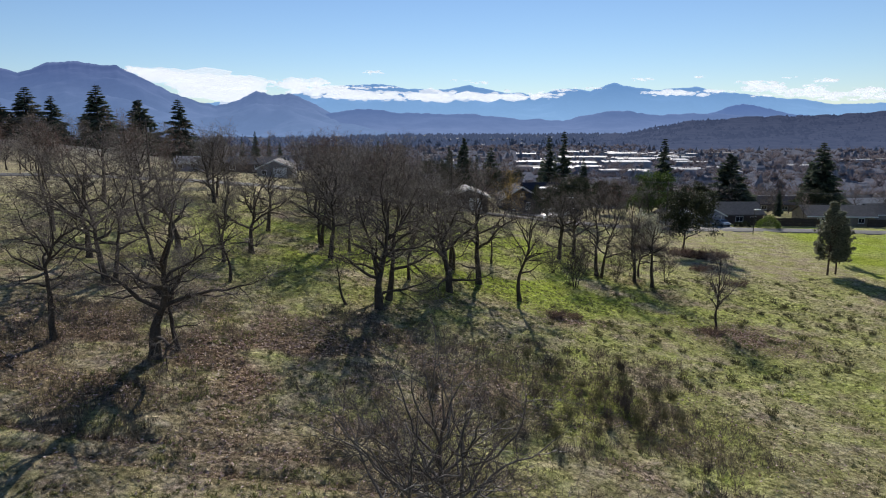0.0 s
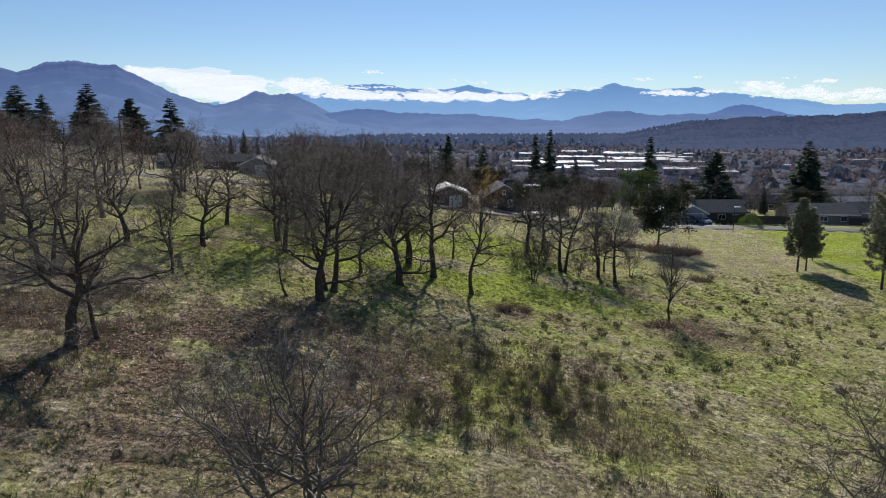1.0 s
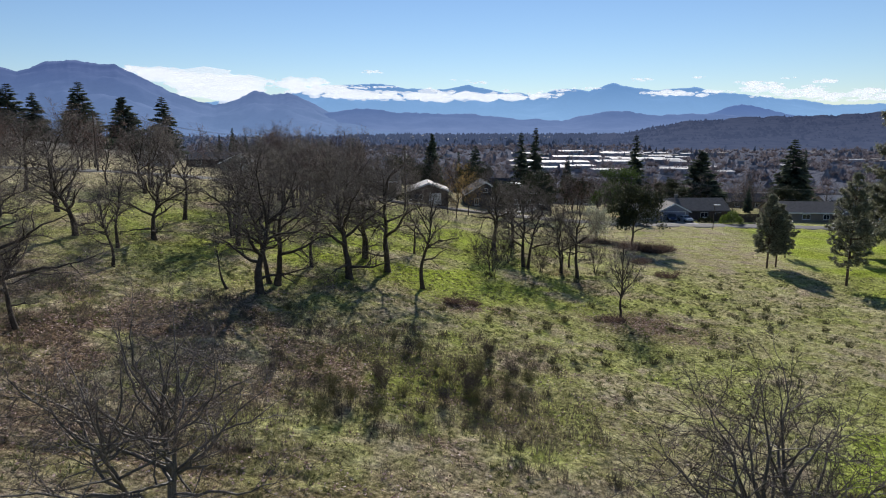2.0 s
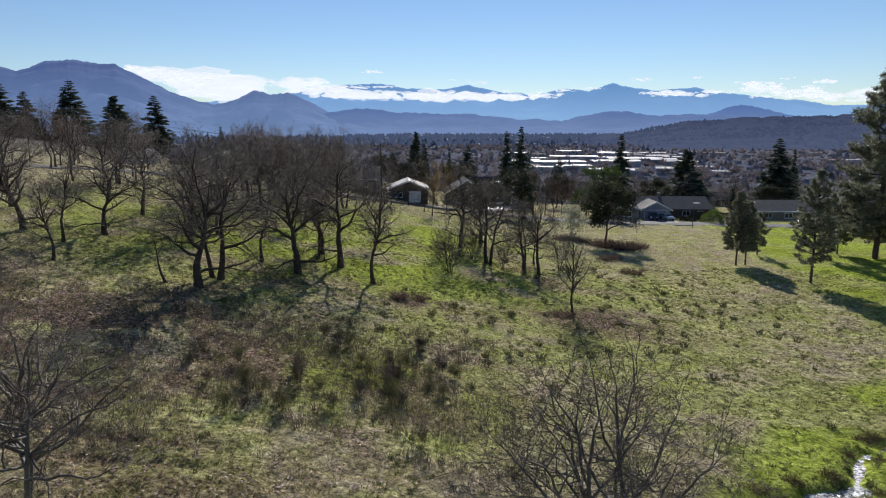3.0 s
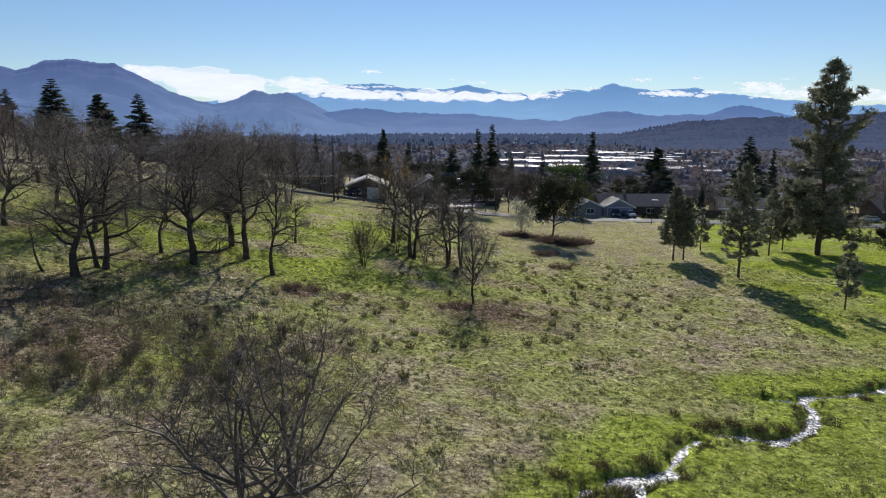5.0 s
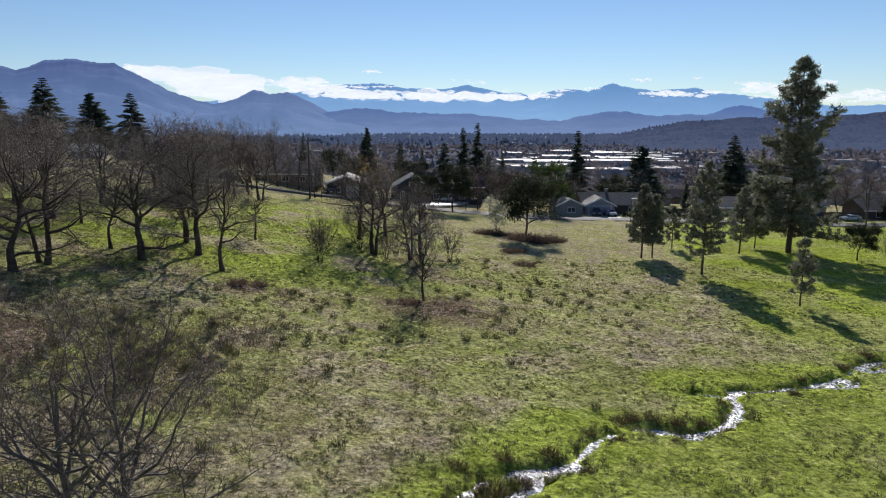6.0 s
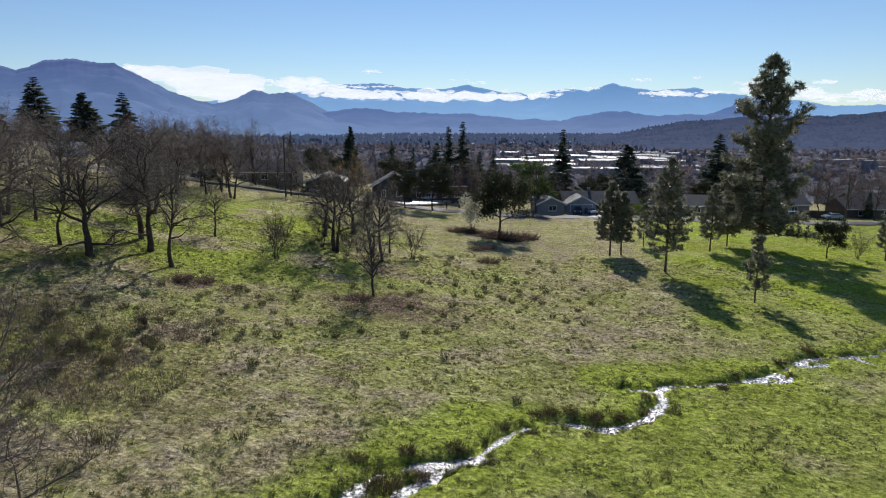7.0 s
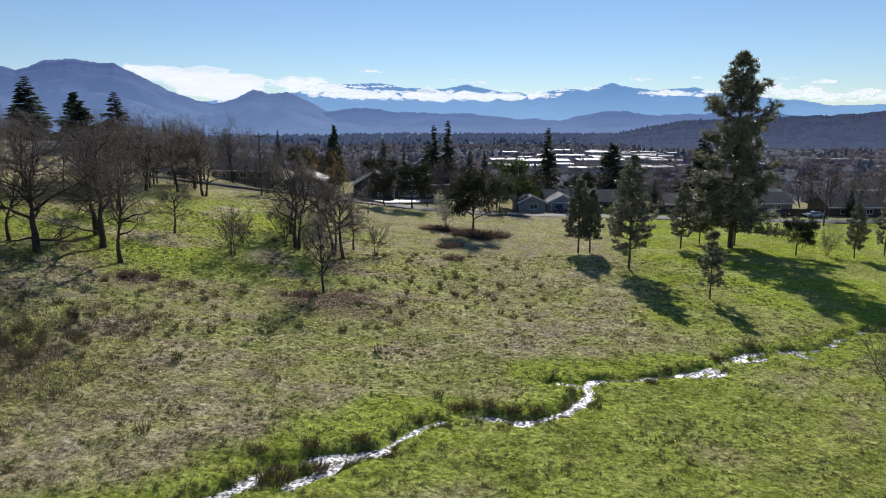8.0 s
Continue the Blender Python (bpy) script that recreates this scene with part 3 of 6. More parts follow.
def bare_tree(seed, tall, wide, fork, girth, stems=1, limbs=6, branches=7, branchlets=6, twigs=6, tufts=7, elev=(12, 62), crook=0.2, lean=0.0, fan=0.3, leader=0.8, thick=0.006, spray=0.5, low=0, rise=0.12, fine=1.0, segs=(8, 5, 3)):
    """Meshes of a leafless tree: the trunk with its limbs, and the branchlets with their twigs."""
    rng = np.random.default_rng(seed)
    heavy, light = [], []
    for s in range(stems):
        a = 2 * math.pi * (s + rng.uniform(-0.25, 0.25)) / stems
        tilt = lean if stems == 1 else fan * rng.uniform(0.5, 1.3)
        off = 0.0 if stems == 1 else girth * 1.1
        g = girth * (1.0 if stems == 1 else rng.uniform(0.75, 1.1))
        stem_tall = tall * (1.0 if s == 0 else rng.uniform(0.78, 1.0))
        trunk = bough(rng, (off * math.cos(a), off * math.sin(a), -0.25), (math.cos(a) * tilt, math.sin(a) * tilt, 1), fork + 0.25, g, g * 0.82, 5, 0.07, 0.05)
        trunk[1][0] *= 1.45
        trunk[1][1] *= 1.1
        heavy.append(trunk)
        top, d, r = point_on(trunk, 1.0)
        lead = bough(rng, top, d + rng.normal(size=3) * 0.16, (stem_tall - top[2]) * leader, r * 0.88, 0.03, 9, crook * 0.55, 0.5)
        arms = [(lead, 1.0)]
        n = max(2, round(limbs / (1 if stems == 1 else 1.6)))
        for i in range(n):
            u = 0.02 + 0.72 * ((i + rng.uniform(-0.4, 0.4)) / n if i > 0 else 0)
            u = max(u, 0.0)
            p, d, r = point_on(lead, u)
            if i < low:
                p, d, r = point_on(trunk, rng.uniform(0.55, 0.9))
            e = radians(elev[0] + (elev[1] - elev[0]) * min(1.0, max(0.0, u / 0.72 + rng.uniform(-0.35, 0.45)))) * (0.5 if i < low else 1)
            b = a + 2.4 * i + rng.uniform(-0.5, 0.5)
            h = np.array([math.cos(b) * math.cos(e), math.sin(b) * math.cos(e), math.sin(e)])
            span = 0.5 * wide * (1 - 0.55 * u)
            L = min(span / max(math.cos(e), 0.35), (stem_tall - p[2]) / max(math.sin(e), 0.2)) * rng.uniform(0.75, 1.08) * (0.75 if i < low else 1)
            arms.append((bough(rng, p, h + d * 0.15, L, min(r * 0.85, g * 0.62, 0.02 + 0.028 * L), 0.018, segs[0], crook, rise), L / (0.5 * wide)))
        seconds = []
        for path, size in arms:
            heavy.append(path)
            L0 = np.linalg.norm(np.diff(path[0], axis=0), axis=1).sum()
            for k in range(max(2, round(branches * min(size, 1.2)))):
                u = rng.uniform(0.2, 1.0) if k else 1.0
                p, d, r = point_on(path, u)
                h = aside(rng, d, radians(rng.uniform(35, 80))) if k else d
                L = L0 * 0.5 * (1.15 - 0.75 * u) * rng.uniform(0.6, 1.25) + 0.3
                seconds.append(bough(rng, p, h * np.array([1, 1, 0.85]), L, min(r * 0.7, 0.012 + 0.018 * L), 0.008, segs[1], crook * 1.15, rise * 0.8))
        for path in seconds:
            heavy.append(path)
            L0 = np.linalg.norm(np.diff(path[0], axis=0), axis=1).sum()
            for k in range(max(2, round(branchlets * min(1.6, 0.45 + 0.4 * L0)))):
                u = rng.uniform(0.15, 1.0) if k else 1.0
                p, d, r = point_on(path, u)
                h = aside(rng, d, radians(rng.uniform(25, 80))) if k else d
                L = min(1.5, L0 * 0.5) * rng.uniform(0.5, 1.1) + 0.2
                light.append(bough(rng, p, h, L, min(r * 0.75, thick * 2.2), thick * 0.9, segs[2], crook * 1.3, 0.15))
    thickwood, thinwood = [], []
    for group, out in ((heavy, thickwood), (light, thinwood)):
        P0 = np.concatenate([q[0][:-1] for q in group])
        P1 = np.concatenate([q[0][1:] for q in group])
        R0 = np.concatenate([q[1][:-1] for q in group])
        R1 = np.concatenate([q[1][1:] for q in group])
        P1 = P1 + (P1 - P0) * 0.05
        for lo, hi, sides in ((0.06, 9, 8), (0.025, 0.06, 5), (0.0, 0.025, 3)):
            k = (R0 >= lo) & (R0 < hi)
            if k.any():
                out.append(frusta(P0[k], P1[k], R0[k], R1[k], sides))
    E0 = np.concatenate([q[0][:-1] for q in light])
    E1 = np.concatenate([q[0][1:] for q in light])
    m = int(len(light) * twigs)
    i = rng.integers(0, len(E0), m)
    A0 = E0[i] + (E1 - E0)[i] * rng.random((m, 1))
    D = (E1 - E0)[i]
    D /= np.maximum(np.linalg.norm(D, axis=1, keepdims=True), 1e-9)
    D = D + rand_dirs(rng, m) * 0.95
    D *= (spray * rng.uniform(0.5, 1.4, m) / np.linalg.norm(D, axis=1))[:, None]
    thinwood.append(spikes(A0, D, np.full(m, thick * 0.75)))
    k = np.repeat(np.arange(m), tufts)
    B0 = A0[k] + D[k] * rng.uniform(0.15, 0.95, (m * tufts, 1))
    B = D[k] * 0.4 + rand_dirs(rng, m * tufts) * spray * 0.5
    thinwood.append(blades(B0, B, np.full(m * tufts, thick * 0.5 * fine), rng))
    wood, twig = joined(thickwood), joined(thinwood)
    reach = np.quantile(np.hypot(twig[0][:, 0], twig[0][:, 1]), 0.97)
    high = np.quantile(twig[0][:, 2], 0.998)
    fit = np.array([0.5 * wide / reach, 0.5 * wide / reach, tall / high])
    up = lambda V: np.column_stack([V[:, :2] * (1 + (fit[0] - 1) * ramp(V[:, 2:], 0, fork)), V[:, 2] * fit[2]])
    return (up(wood[0]), wood[1]), (up(twig[0]), twig[1])


def tree_kind(name, seed, bark, twig, label, category="tree", group="", **how):
    """A first tree of a kind, parked at the origin until it is placed."""
    (wv, wf), (tv, tf) = bare_tree(seed, **how)
    ob = thing(name, Matrix.Identity(4), label, category, group)
    part("trunk", mesh_of(name + "_wood", wv, wf, bark, True), bark, ob)
    part("crown", mesh_of(name + "_twigs", tv, tf, twig, True), twig, ob)
    ob["tall"] = float(how["tall"])
    return ob


USED = set()


def plant(kind, x, y, tall, turn=0.0, label="", sink=0.05, stretch=1.0, lean=(0.0, 0.0)):
    """Stand a tree of a kind on the ground; the first one planted is the kind's own object."""
    s = tall / kind["tall"]
    m = Matrix.LocRotScale((x, y, H(x, y) - sink), Euler((lean[0], lean[1], radians(turn))), None) @ Matrix.Diagonal((s * stretch, s * stretch, s, 1))
    if kind.name in USED:
        ob = copy_thing(kind, m)
    else:
        ob = kind
        USED.add(kind.name)
    ob.matrix_basis = m
    if label:
        tagged(ob, label)
    return ob


# ---- ground sheet ----
TREES = [  # x, y, tall, kind, turn
    (-14.0, 31.0, 10.6, "broad", 20), (-13.3, 32.2, 6.0, "slim", 80), (-14.9, 45.4, 6.3, "slim", 140), (-16.1, 55.0, 8.0, "broad", 200), (-17.0, 50.4, 7.0, "slim", 60),
    (-9.9, 57.5, 9.3, "round", 30), (-4.25, 44.0, 11.0, "broad", 100), (-4.2, 47.5, 10.4, "forked", 10), (-2.85, 54.5, 7.8, "slim", 20), (0.55, 52.8, 11.0, "broad", 250),
    (0.75, 61.5, 8.0, "round", 310), (3.3, 57.9, 11.3, "round", 150), (6.55, 54.4, 9.4, "slim", 300), (-21.1, 52.0, 8.8, "broad", 320), (-21.4, 41.8, 9.4, "forked", 220),
    (-19.3, 31.8, 7.8, "slim", 10), (-11.4, 60.8, 8.7, "forked", 90), (-8.8, 61.1, 6.2, "slim", 200), (-17.2, 64.5, 8.2, "round", 60), (-25.5, 47.0, 8.5, "broad", 45),
    (-27.0, 60.0, 9.0, "round", 200), (-30.5, 40.0, 9.0, "broad", 160), (-32.0, 54.0, 8.0, "forked", 300), (14.6, 81.3, 10.8, "round", 80), (17.4, 72.0, 10.6, "forked", 140),
    (17.4, 86.4, 10.3, "broad", 20), (21.6, 72.3, 8.6, "forked", 260), (22.9, 70.2, 9.0, "slim", 110), (23.2, 76.3, 6.4, "slim", 250), (5.2, 68.9, 5.6, "slim", 330),
    (1.0, 61.1, 8.7, "slim", 130), (-36.0, 70.0, 9.0, "round", 20), (-33.0, 30.5, 9.0, "round", 260), (-12.5, 72.0, 9.0, "round", 10), (-3.5, 74.0, 8.0, "forked", 70), (-29.0, 84.0, 9.0, "forked", 150),
    (-8.0, 92.0, 9.5, "round", 75), (-14.0, 89.0, 9.5, "broad", 15), (-2.5, 99.0, 9.0, "forked", 190), (-11.0, 84.5, 8.5, "round", 290), (-6.5, 106.0, 9.5, "broad", 250), (-15.5, 78.0, 8.5, "forked", 35), (-27.0, 78.0, 9.0, "broad", 200),
]
OAKS += [(x, y, 0.33 * t) for x, y, t, *_ in TREES] + [(23.6, 54.6, 2.4), (-1.2, 17.6, 3.5), (9.5, 51, 2.2)]
xs = spread(-26, 80, 0.33, -3800, 3800, 1.11)
ys = spread(13, 80, 0.33, -120, 4930, 1.09)
GX, GY = np.meshgrid(xs, ys)
GZ = height(GX.ravel(), GY.ravel())
nx, ny = len(xs), len(ys)
idx = np.arange(nx * ny).reshape(ny, nx)
quads = np.stack([idx[:-1, :-1], idx[:-1, 1:], idx[1:, 1:], idx[1:, :-1]], -1).reshape(-1, 4)
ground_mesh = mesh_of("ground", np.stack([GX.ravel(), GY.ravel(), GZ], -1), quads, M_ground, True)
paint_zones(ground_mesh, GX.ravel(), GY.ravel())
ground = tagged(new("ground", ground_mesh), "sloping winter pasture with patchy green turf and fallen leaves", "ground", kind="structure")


def turf(name, count, x0, x1, y0, y1, tall, label, keep):
    """Tufts of grass blades over a stretch of the ground, thicker where the turf is lush."""
    rng = np.random.default_rng(len(name) + count)
    x, y = rng.uniform(x0, x1, count), rng.uniform(y0, y1, count)
    z = zones(x, y)
    ok = (rng.random(count) < keep(z, x, y)) & (brook_gap(x, y) > 0.5)
    x, y, z = x[ok], y[ok], z[ok]
    n = len(x)
    per = 5
    P = np.repeat(np.stack([x, y, height(x, y) - 0.02], -1), per, 0) + rng.normal(size=(n * per, 3)) * np.array([0.07, 0.07, 0.0])
    big = np.repeat(tall * (0.5 + 0.9 * rng.random(n) ** 2) * (1 - 0.35 * z[:, 0]) * (1 - 0.5 * z[:, 1]), per)
    D = rng.normal(size=(n * per, 3)) * 0.55 + np.array([0, 0, 1.0])
    D *= (big / np.linalg.norm(D, axis=1))[:, None]
    V, F = blades(P, D, 0.075 * big + 0.006, rng)
    me = mesh_of(name, V, F, M_blade)
    xr, yr = np.repeat(P[:, 0], 3), np.repeat(P[:, 1], 3)
    paint_zones(me, xr, yr)
    return tagged(new(name, me), label, "grass", kind="stuff")


turf("grass", 60000, -24, 66, 14, 62, 0.125, "short tufted pasture grass, green and straw coloured", lambda z, x, y: 0.55 + 0.45 * z[:, 1])


def fallen_leaves(count):
    """Curled oak leaves where litter lies."""
    rng = np.random.default_rng(15)
    x, y = rng.uniform(-24, 32, count), rng.uniform(14, 60, count)
    z = zones(x, y)
    ok = rng.random(count) < z[:, 0] ** 1.3
    x, y = x[ok], y[ok]
    n = len(x)
    P = np.stack([x, y, height(x, y) + rng.uniform(0.01, 0.09, n)], -1)
    D = rand_dirs(rng, n) * np.array([1, 1, 0.35])
    V, F = leaves(P, D, rng.uniform(0.10, 0.2, n), rng.uniform(0.03, 0.06, n), rng)
    return tagged(new("fallen_leaves", mesh_of("fallen_leaves", V, F, M_leaf)), "brown and pinkish oak leaves strewn below the trees", "leaves", kind="stuff")


fallen_leaves(60000)
turf("grass", 26000, -30, 98, 60, 110, 0.15, "short tufted pasture grass on the farther slope", lambda z, x, y: 0.55 + 0.45 * z[:, 1])



def tussocks(count):
    """Coarse tussocks of straw and green blades that give the pasture its rough nap."""
    rng = np.random.default_rng(12)
    x, y = rng.uniform(-24, 60, count), rng.uniform(14, 80, count)
    ok = (fbm(x, y, 5, 51) + 0.5 * rng.random(count) > 0.05) & (brook_gap(x, y) > 0.5)
    x, y = x[ok], y[ok]
    n, per = len(x), 16
    big = np.repeat(rng.uniform(0.14, 0.32, n), per)
    P = np.repeat(np.stack([x, y, height(x, y) - 0.03], -1), per, 0) + rng.normal(size=(n * per, 3)) * np.array([0.11, 0.11, 0.0])
    D = rng.normal(size=(n * per, 3)) * 0.65 + np.array([0, 0, 0.9])
    D *= (big * rng.uniform(0.6, 1.1, n * per) / np.linalg.norm(D, axis=1))[:, None]
    V, F = blades(P, D, 0.045 * big + 0.006, rng)
    me = mesh_of("tussocks", V, F, M_blade)
    paint_zones(me, np.repeat(P[:, 0], 3), np.repeat(P[:, 1], 3))
    return tagged(new("grass_tussocks", me), "coarse tussocks of rough pasture grass", "grass", kind="stuff")


tussocks(9000)


def dry_stems(count):
    """Dead weed stems and low brush all over the rough slope."""
    rng = np.random.default_rng(18)
    x, y = rng.uniform(-22, 16, count), rng.uniform(23, 43, count)
    ok = fbm(x, y, 3.0, 55) + 0.6 * rng.random(count) > 0.25
    x, y = x[ok], y[ok]
    n, per = len(x), 9
    big = np.repeat(rng.uniform(0.25, 0.85, n) ** 1.3, per)
    P = np.repeat(np.stack([x, y, height(x, y) - 0.03], -1), per, 0) + rng.normal(size=(n * per, 3)) * np.array([0.12, 0.12, 0.0])
    D = rng.normal(size=(n * per, 3)) * 0.35 + np.array([0, 0, 1.0])
    D *= (big * rng.uniform(0.6, 1.1, n * per) / np.linalg.norm(D, axis=1))[:, None]
    V, F = blades(P, D, np.full(n * per, 0.011), rng)
    return tagged(new("dry_stems", mesh_of("dry_stems", V, F, M_brush)), "dead brown weed stems on the rough slope", "weeds", kind="stuff")


dry_stems(7000)


def scatter(name, seed, count, x0, x1, y0, y1, tall, per, lay, width, mat, label, thresh):
    """Small clumps of coarse blades, or lying straws, in drifts over the pasture."""
    rng = np.random.default_rng(seed)
    x, y = rng.uniform(x0, x1, count), rng.uniform(y0, y1, count)
    ok = (fbm(x, y, 2.2, seed) + 0.7 * rng.random(count) > thresh) & (brook_gap(x, y) > 0.55)
    x, y = x[ok], y[ok]
    n = len(x)
    big = np.repeat(tall * rng.uniform(0.5, 1.4, n), per)
    P = np.repeat(np.stack([x, y, height(x, y)], -1), per, 0) + rng.normal(size=(n * per, 3)) * np.array([0.08, 0.08, 0.0]) + np.array([0, 0, 0.03 if lay > 1 else -0.02])
    D = rng.normal(size=(n * per, 3)) * np.array([lay, lay, 0.15]) + np.array([0, 0, 1.0 if lay < 1 else 0.12])
    D *= (big / np.linalg.norm(D, axis=1))[:, None]
    V, F = blades(P, D, np.full(n * per, width), rng)
    return tagged(new(name, mesh_of(name, V, F, mat)), label, "grass", kind="stuff")


scatter("coarse_tufts", 61, 20000, -16, 66, 17, 84, 0.165, 12, 0.75, 0.026, M_tuft, "small dark green tufts all over the pasture", 0.25)
scatter("straw_flecks", 62, 16000, -20, 64, 15, 66, 0.11, 2, 2.0, 0.018, M_straw, "pale dead straws lying in the grass", 0.2)

# ---- brook ----
tang = np.gradient(BROOK, axis=0)
tang /= np.linalg.norm(tang, axis=1, keepdims=True)
nrm = np.stack([-tang[:, 1], tang[:, 0]], -1)
along = np.arange(len(BROOK))
half = 0.52 + 0.14 * vnoise(along, 0 * along, 7, 3) + 0.16 * vnoise(along, 0 * along, 2.3, 4)
WV = []
for k in (-1.0, -0.5, 0.0, 0.5, 1.0):
    WV.append(np.column_stack([BROOK + nrm * (half * k)[:, None], hill(BROOK[:, 0], BROOK[:, 1]) - 0.275]))
WV = np.stack(WV, 1).reshape(-1, 3)
m = len(BROOK)
WF = np.array([[i * 5 + k, i * 5 + k + 1, i * 5 + k + 6, i * 5 + k + 5] for i in range(m - 1) for k in range(4)])
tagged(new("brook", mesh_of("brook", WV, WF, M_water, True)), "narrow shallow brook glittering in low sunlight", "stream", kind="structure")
for r in BRAIDS:
    a = np.array(r, float)
    c = np.column_stack([np.interp(np.linspace(0, 1, 9), np.linspace(0, 1, len(a)), a[:, k]) for k in (0, 1)])
    d = np.gradient(c, axis=0)
    d /= np.linalg.norm(d, axis=1, keepdims=True)
    w = 0.6 * np.sin(np.linspace(0.25, math.pi - 0.2, 9))[:, None] * np.column_stack([-d[:, 1], d[:, 0]])
    z = hill(c[:, 0], c[:, 1]) - 0.271
    v = np.stack([np.column_stack([c - w, z]), np.column_stack([c + w, z])], 1).reshape(-1, 3)
    f = np.array([[2 * i, 2 * i + 1, 2 * i + 3, 2 * i + 2] for i in range(8)])
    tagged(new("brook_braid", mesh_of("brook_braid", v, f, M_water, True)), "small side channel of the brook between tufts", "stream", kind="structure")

def bank_tufts(count):
    """Dark tufts and sods that crowd the brook's edges and break its line."""
    rng = np.random.default_rng(66)
    i = rng.integers(0, len(BROOK), count)
    off = rng.choice((-1, 1), count) * (half[i] * rng.uniform(0.55, 1.25, count) + 0.08)
    c = BROOK[i] + nrm[i] * off[:, None] + rng.normal(size=(count, 2)) * 0.12
    per = 14
    P = np.repeat(np.column_stack([c, np.maximum(height(c[:, 0], c[:, 1]), hill(c[:, 0], c[:, 1]) - 0.3)]), per, 0) + rng.normal(size=(count * per, 3)) * np.array([0.07, 0.07, 0.0])
    D = rng.normal(size=(count * per, 3)) * 0.6 + np.array([0, 0, 0.8])
    D *= (np.repeat(rng.uniform(0.1, 0.26, count), per) / np.linalg.norm(D, axis=1))[:, None]
    V, F = blades(P, D, np.full(count * per, 0.02), rng)
    return tagged(new("bank_tufts", mesh_of("bank_tufts", V, F, M_tuft)), "dark grass tufts crowding the brook's edges", "grass", kind="stuff")


bank_tufts(600)

# ---- bare oaks ----
LBL = "leafless oak with dark gnarled trunk and dense twigs on the slope"
SLIM = "slender leafless oak with a narrow twiggy crown"
KINDS = {
    "broad": tree_kind("oak_tree", 11, M_bark, M_twig, LBL, group="oaks on the slope", tall=11.0, wide=11.0, fork=2.1, girth=0.30, limbs=10, branches=8, branchlets=5, twigs=6, tufts=8, elev=(10, 54), crook=0.2, low=1),
    "wide": tree_kind("oak_tree", 20, M_bark, M_twig, LBL, group="oaks on the slope", tall=11.0, wide=11.5, fork=1.9, girth=0.31, limbs=11, branches=8, branchlets=5, twigs=6, tufts=8, elev=(5, 50), crook=0.21, low=2),
    "round": tree_kind("oak_tree", 23, M_bark, M_twig, LBL, group="oaks on the slope", tall=11.0, wide=9.5, fork=2.6, girth=0.26, limbs=10, branches=8, branchlets=5, twigs=6, tufts=8, lean=0.04, elev=(10, 56), crook=0.19, low=1),
    "forked": tree_kind("oak_tree", 36, M_bark, M_twig, LBL, group="oaks on the slope", tall=10.0, wide=9.0, fork=2.3, girth=0.21, stems=2, fan=0.2, limbs=11, branches=7, branchlets=5, twigs=6, tufts=8, elev=(10, 56), crook=0.19),
    "slim": tree_kind("oak_tree", 47, M_bark, M_twig, SLIM, group="oaks on the slope", tall=9.0, wide=5.8, fork=2.5, girth=0.18, limbs=11, branches=6, branchlets=5, twigs=6, tufts=7, lean=0.05, leader=0.95, elev=(10, 62), crook=0.19),
    "thin": tree_kind("oak_tree", 53, M_bark, M_twig, SLIM, group="oaks on the slope", tall=9.0, wide=6.4, fork=2.9, girth=0.19, limbs=12, branches=6, branchlets=5, twigs=6, tufts=7, lean=-0.04, leader=0.95, elev=(-5, 55), crook=0.21, low=1),
}
for i, (x, y, t, k, r) in enumerate(TREES):
    plant(KINDS[{"broad": "wide", "slim": "thin"}.get(k, k) if i % 2 else k], x, y, t, r, stretch=1.06)
lone = tree_kind("young_tree", 59, M_bark, M_greytwig, "small lone leafless tree above pinkish fallen leaves", tall=8.0, wide=4.6, fork=1.9, girth=0.12, limbs=14, branches=5, branchlets=4, twigs=6, tufts=5, elev=(32, 66), leader=0.95, crook=0.13, rise=0.35)
plant(lone, 23.55, 54.7, 7.6, 40)
front = tree_kind("bare_tree", 72, M_greybark, M_darktwig, "many-stemmed leafless tree with dark fanning branches", tall=9.2, wide=8.2, fork=3.0, girth=0.15, stems=2, fan=0.16, limbs=18, branches=7, branchlets=5, twigs=5, tufts=4, elev=(8, 62), leader=0.95, crook=0.17, rise=0.3, spray=0.4, thick=0.008)
plant(front, 17.0, 15.0, 9.3, 0)
front2 = tree_kind("bare_tree", 83, M_greybark, M_darktwig, "spreading leafless tree with dense brown twigs", tall=8.2, wide=8.8, fork=2.4, girth=0.14, stems=3, fan=0.3, limbs=17, branches=6, branchlets=5, twigs=5, tufts=3, elev=(8, 62), crook=0.19, rise=0.25, spray=0.45)
plant(front2, -0.1, 17.8, 8.0, 70)
snag = tree_kind("dead_tree", 95, M_bark, M_twig, "thin leaning dead tree with a few broken limbs", tall=4.6, wide=2.4, fork=2.8, girth=0.10, limbs=3, branches=3, branchlets=2, twigs=3, tufts=2, lean=-0.35)
plant(snag, -6.5, 44.3, 4.4, 30)
bush = tree_kind("bare_bush", 107, M_bark, M_twig, "leafless many-stemmed bush among the grass", "bush", "bare bushes", tall=5.0, wide=4.4, fork=0.8, girth=0.05, stems=5, fan=0.35, limbs=6, branches=4, branchlets=4, twigs=5, tufts=4, elev=(25, 65), rise=0.3, spray=0.4)
for x, y, t, r in ((13.1, 63.3, 5.6, 0), (19.0, 70.5, 4.4, 50), (26.0, 75.0, 4.6, 100), (15.6, 74.0, 5.0, 200), (12.0, 70.0, 3.5, 20), (60.5, 37.0, 4.4, 140)):
    plant(bush, x, y, t, r)


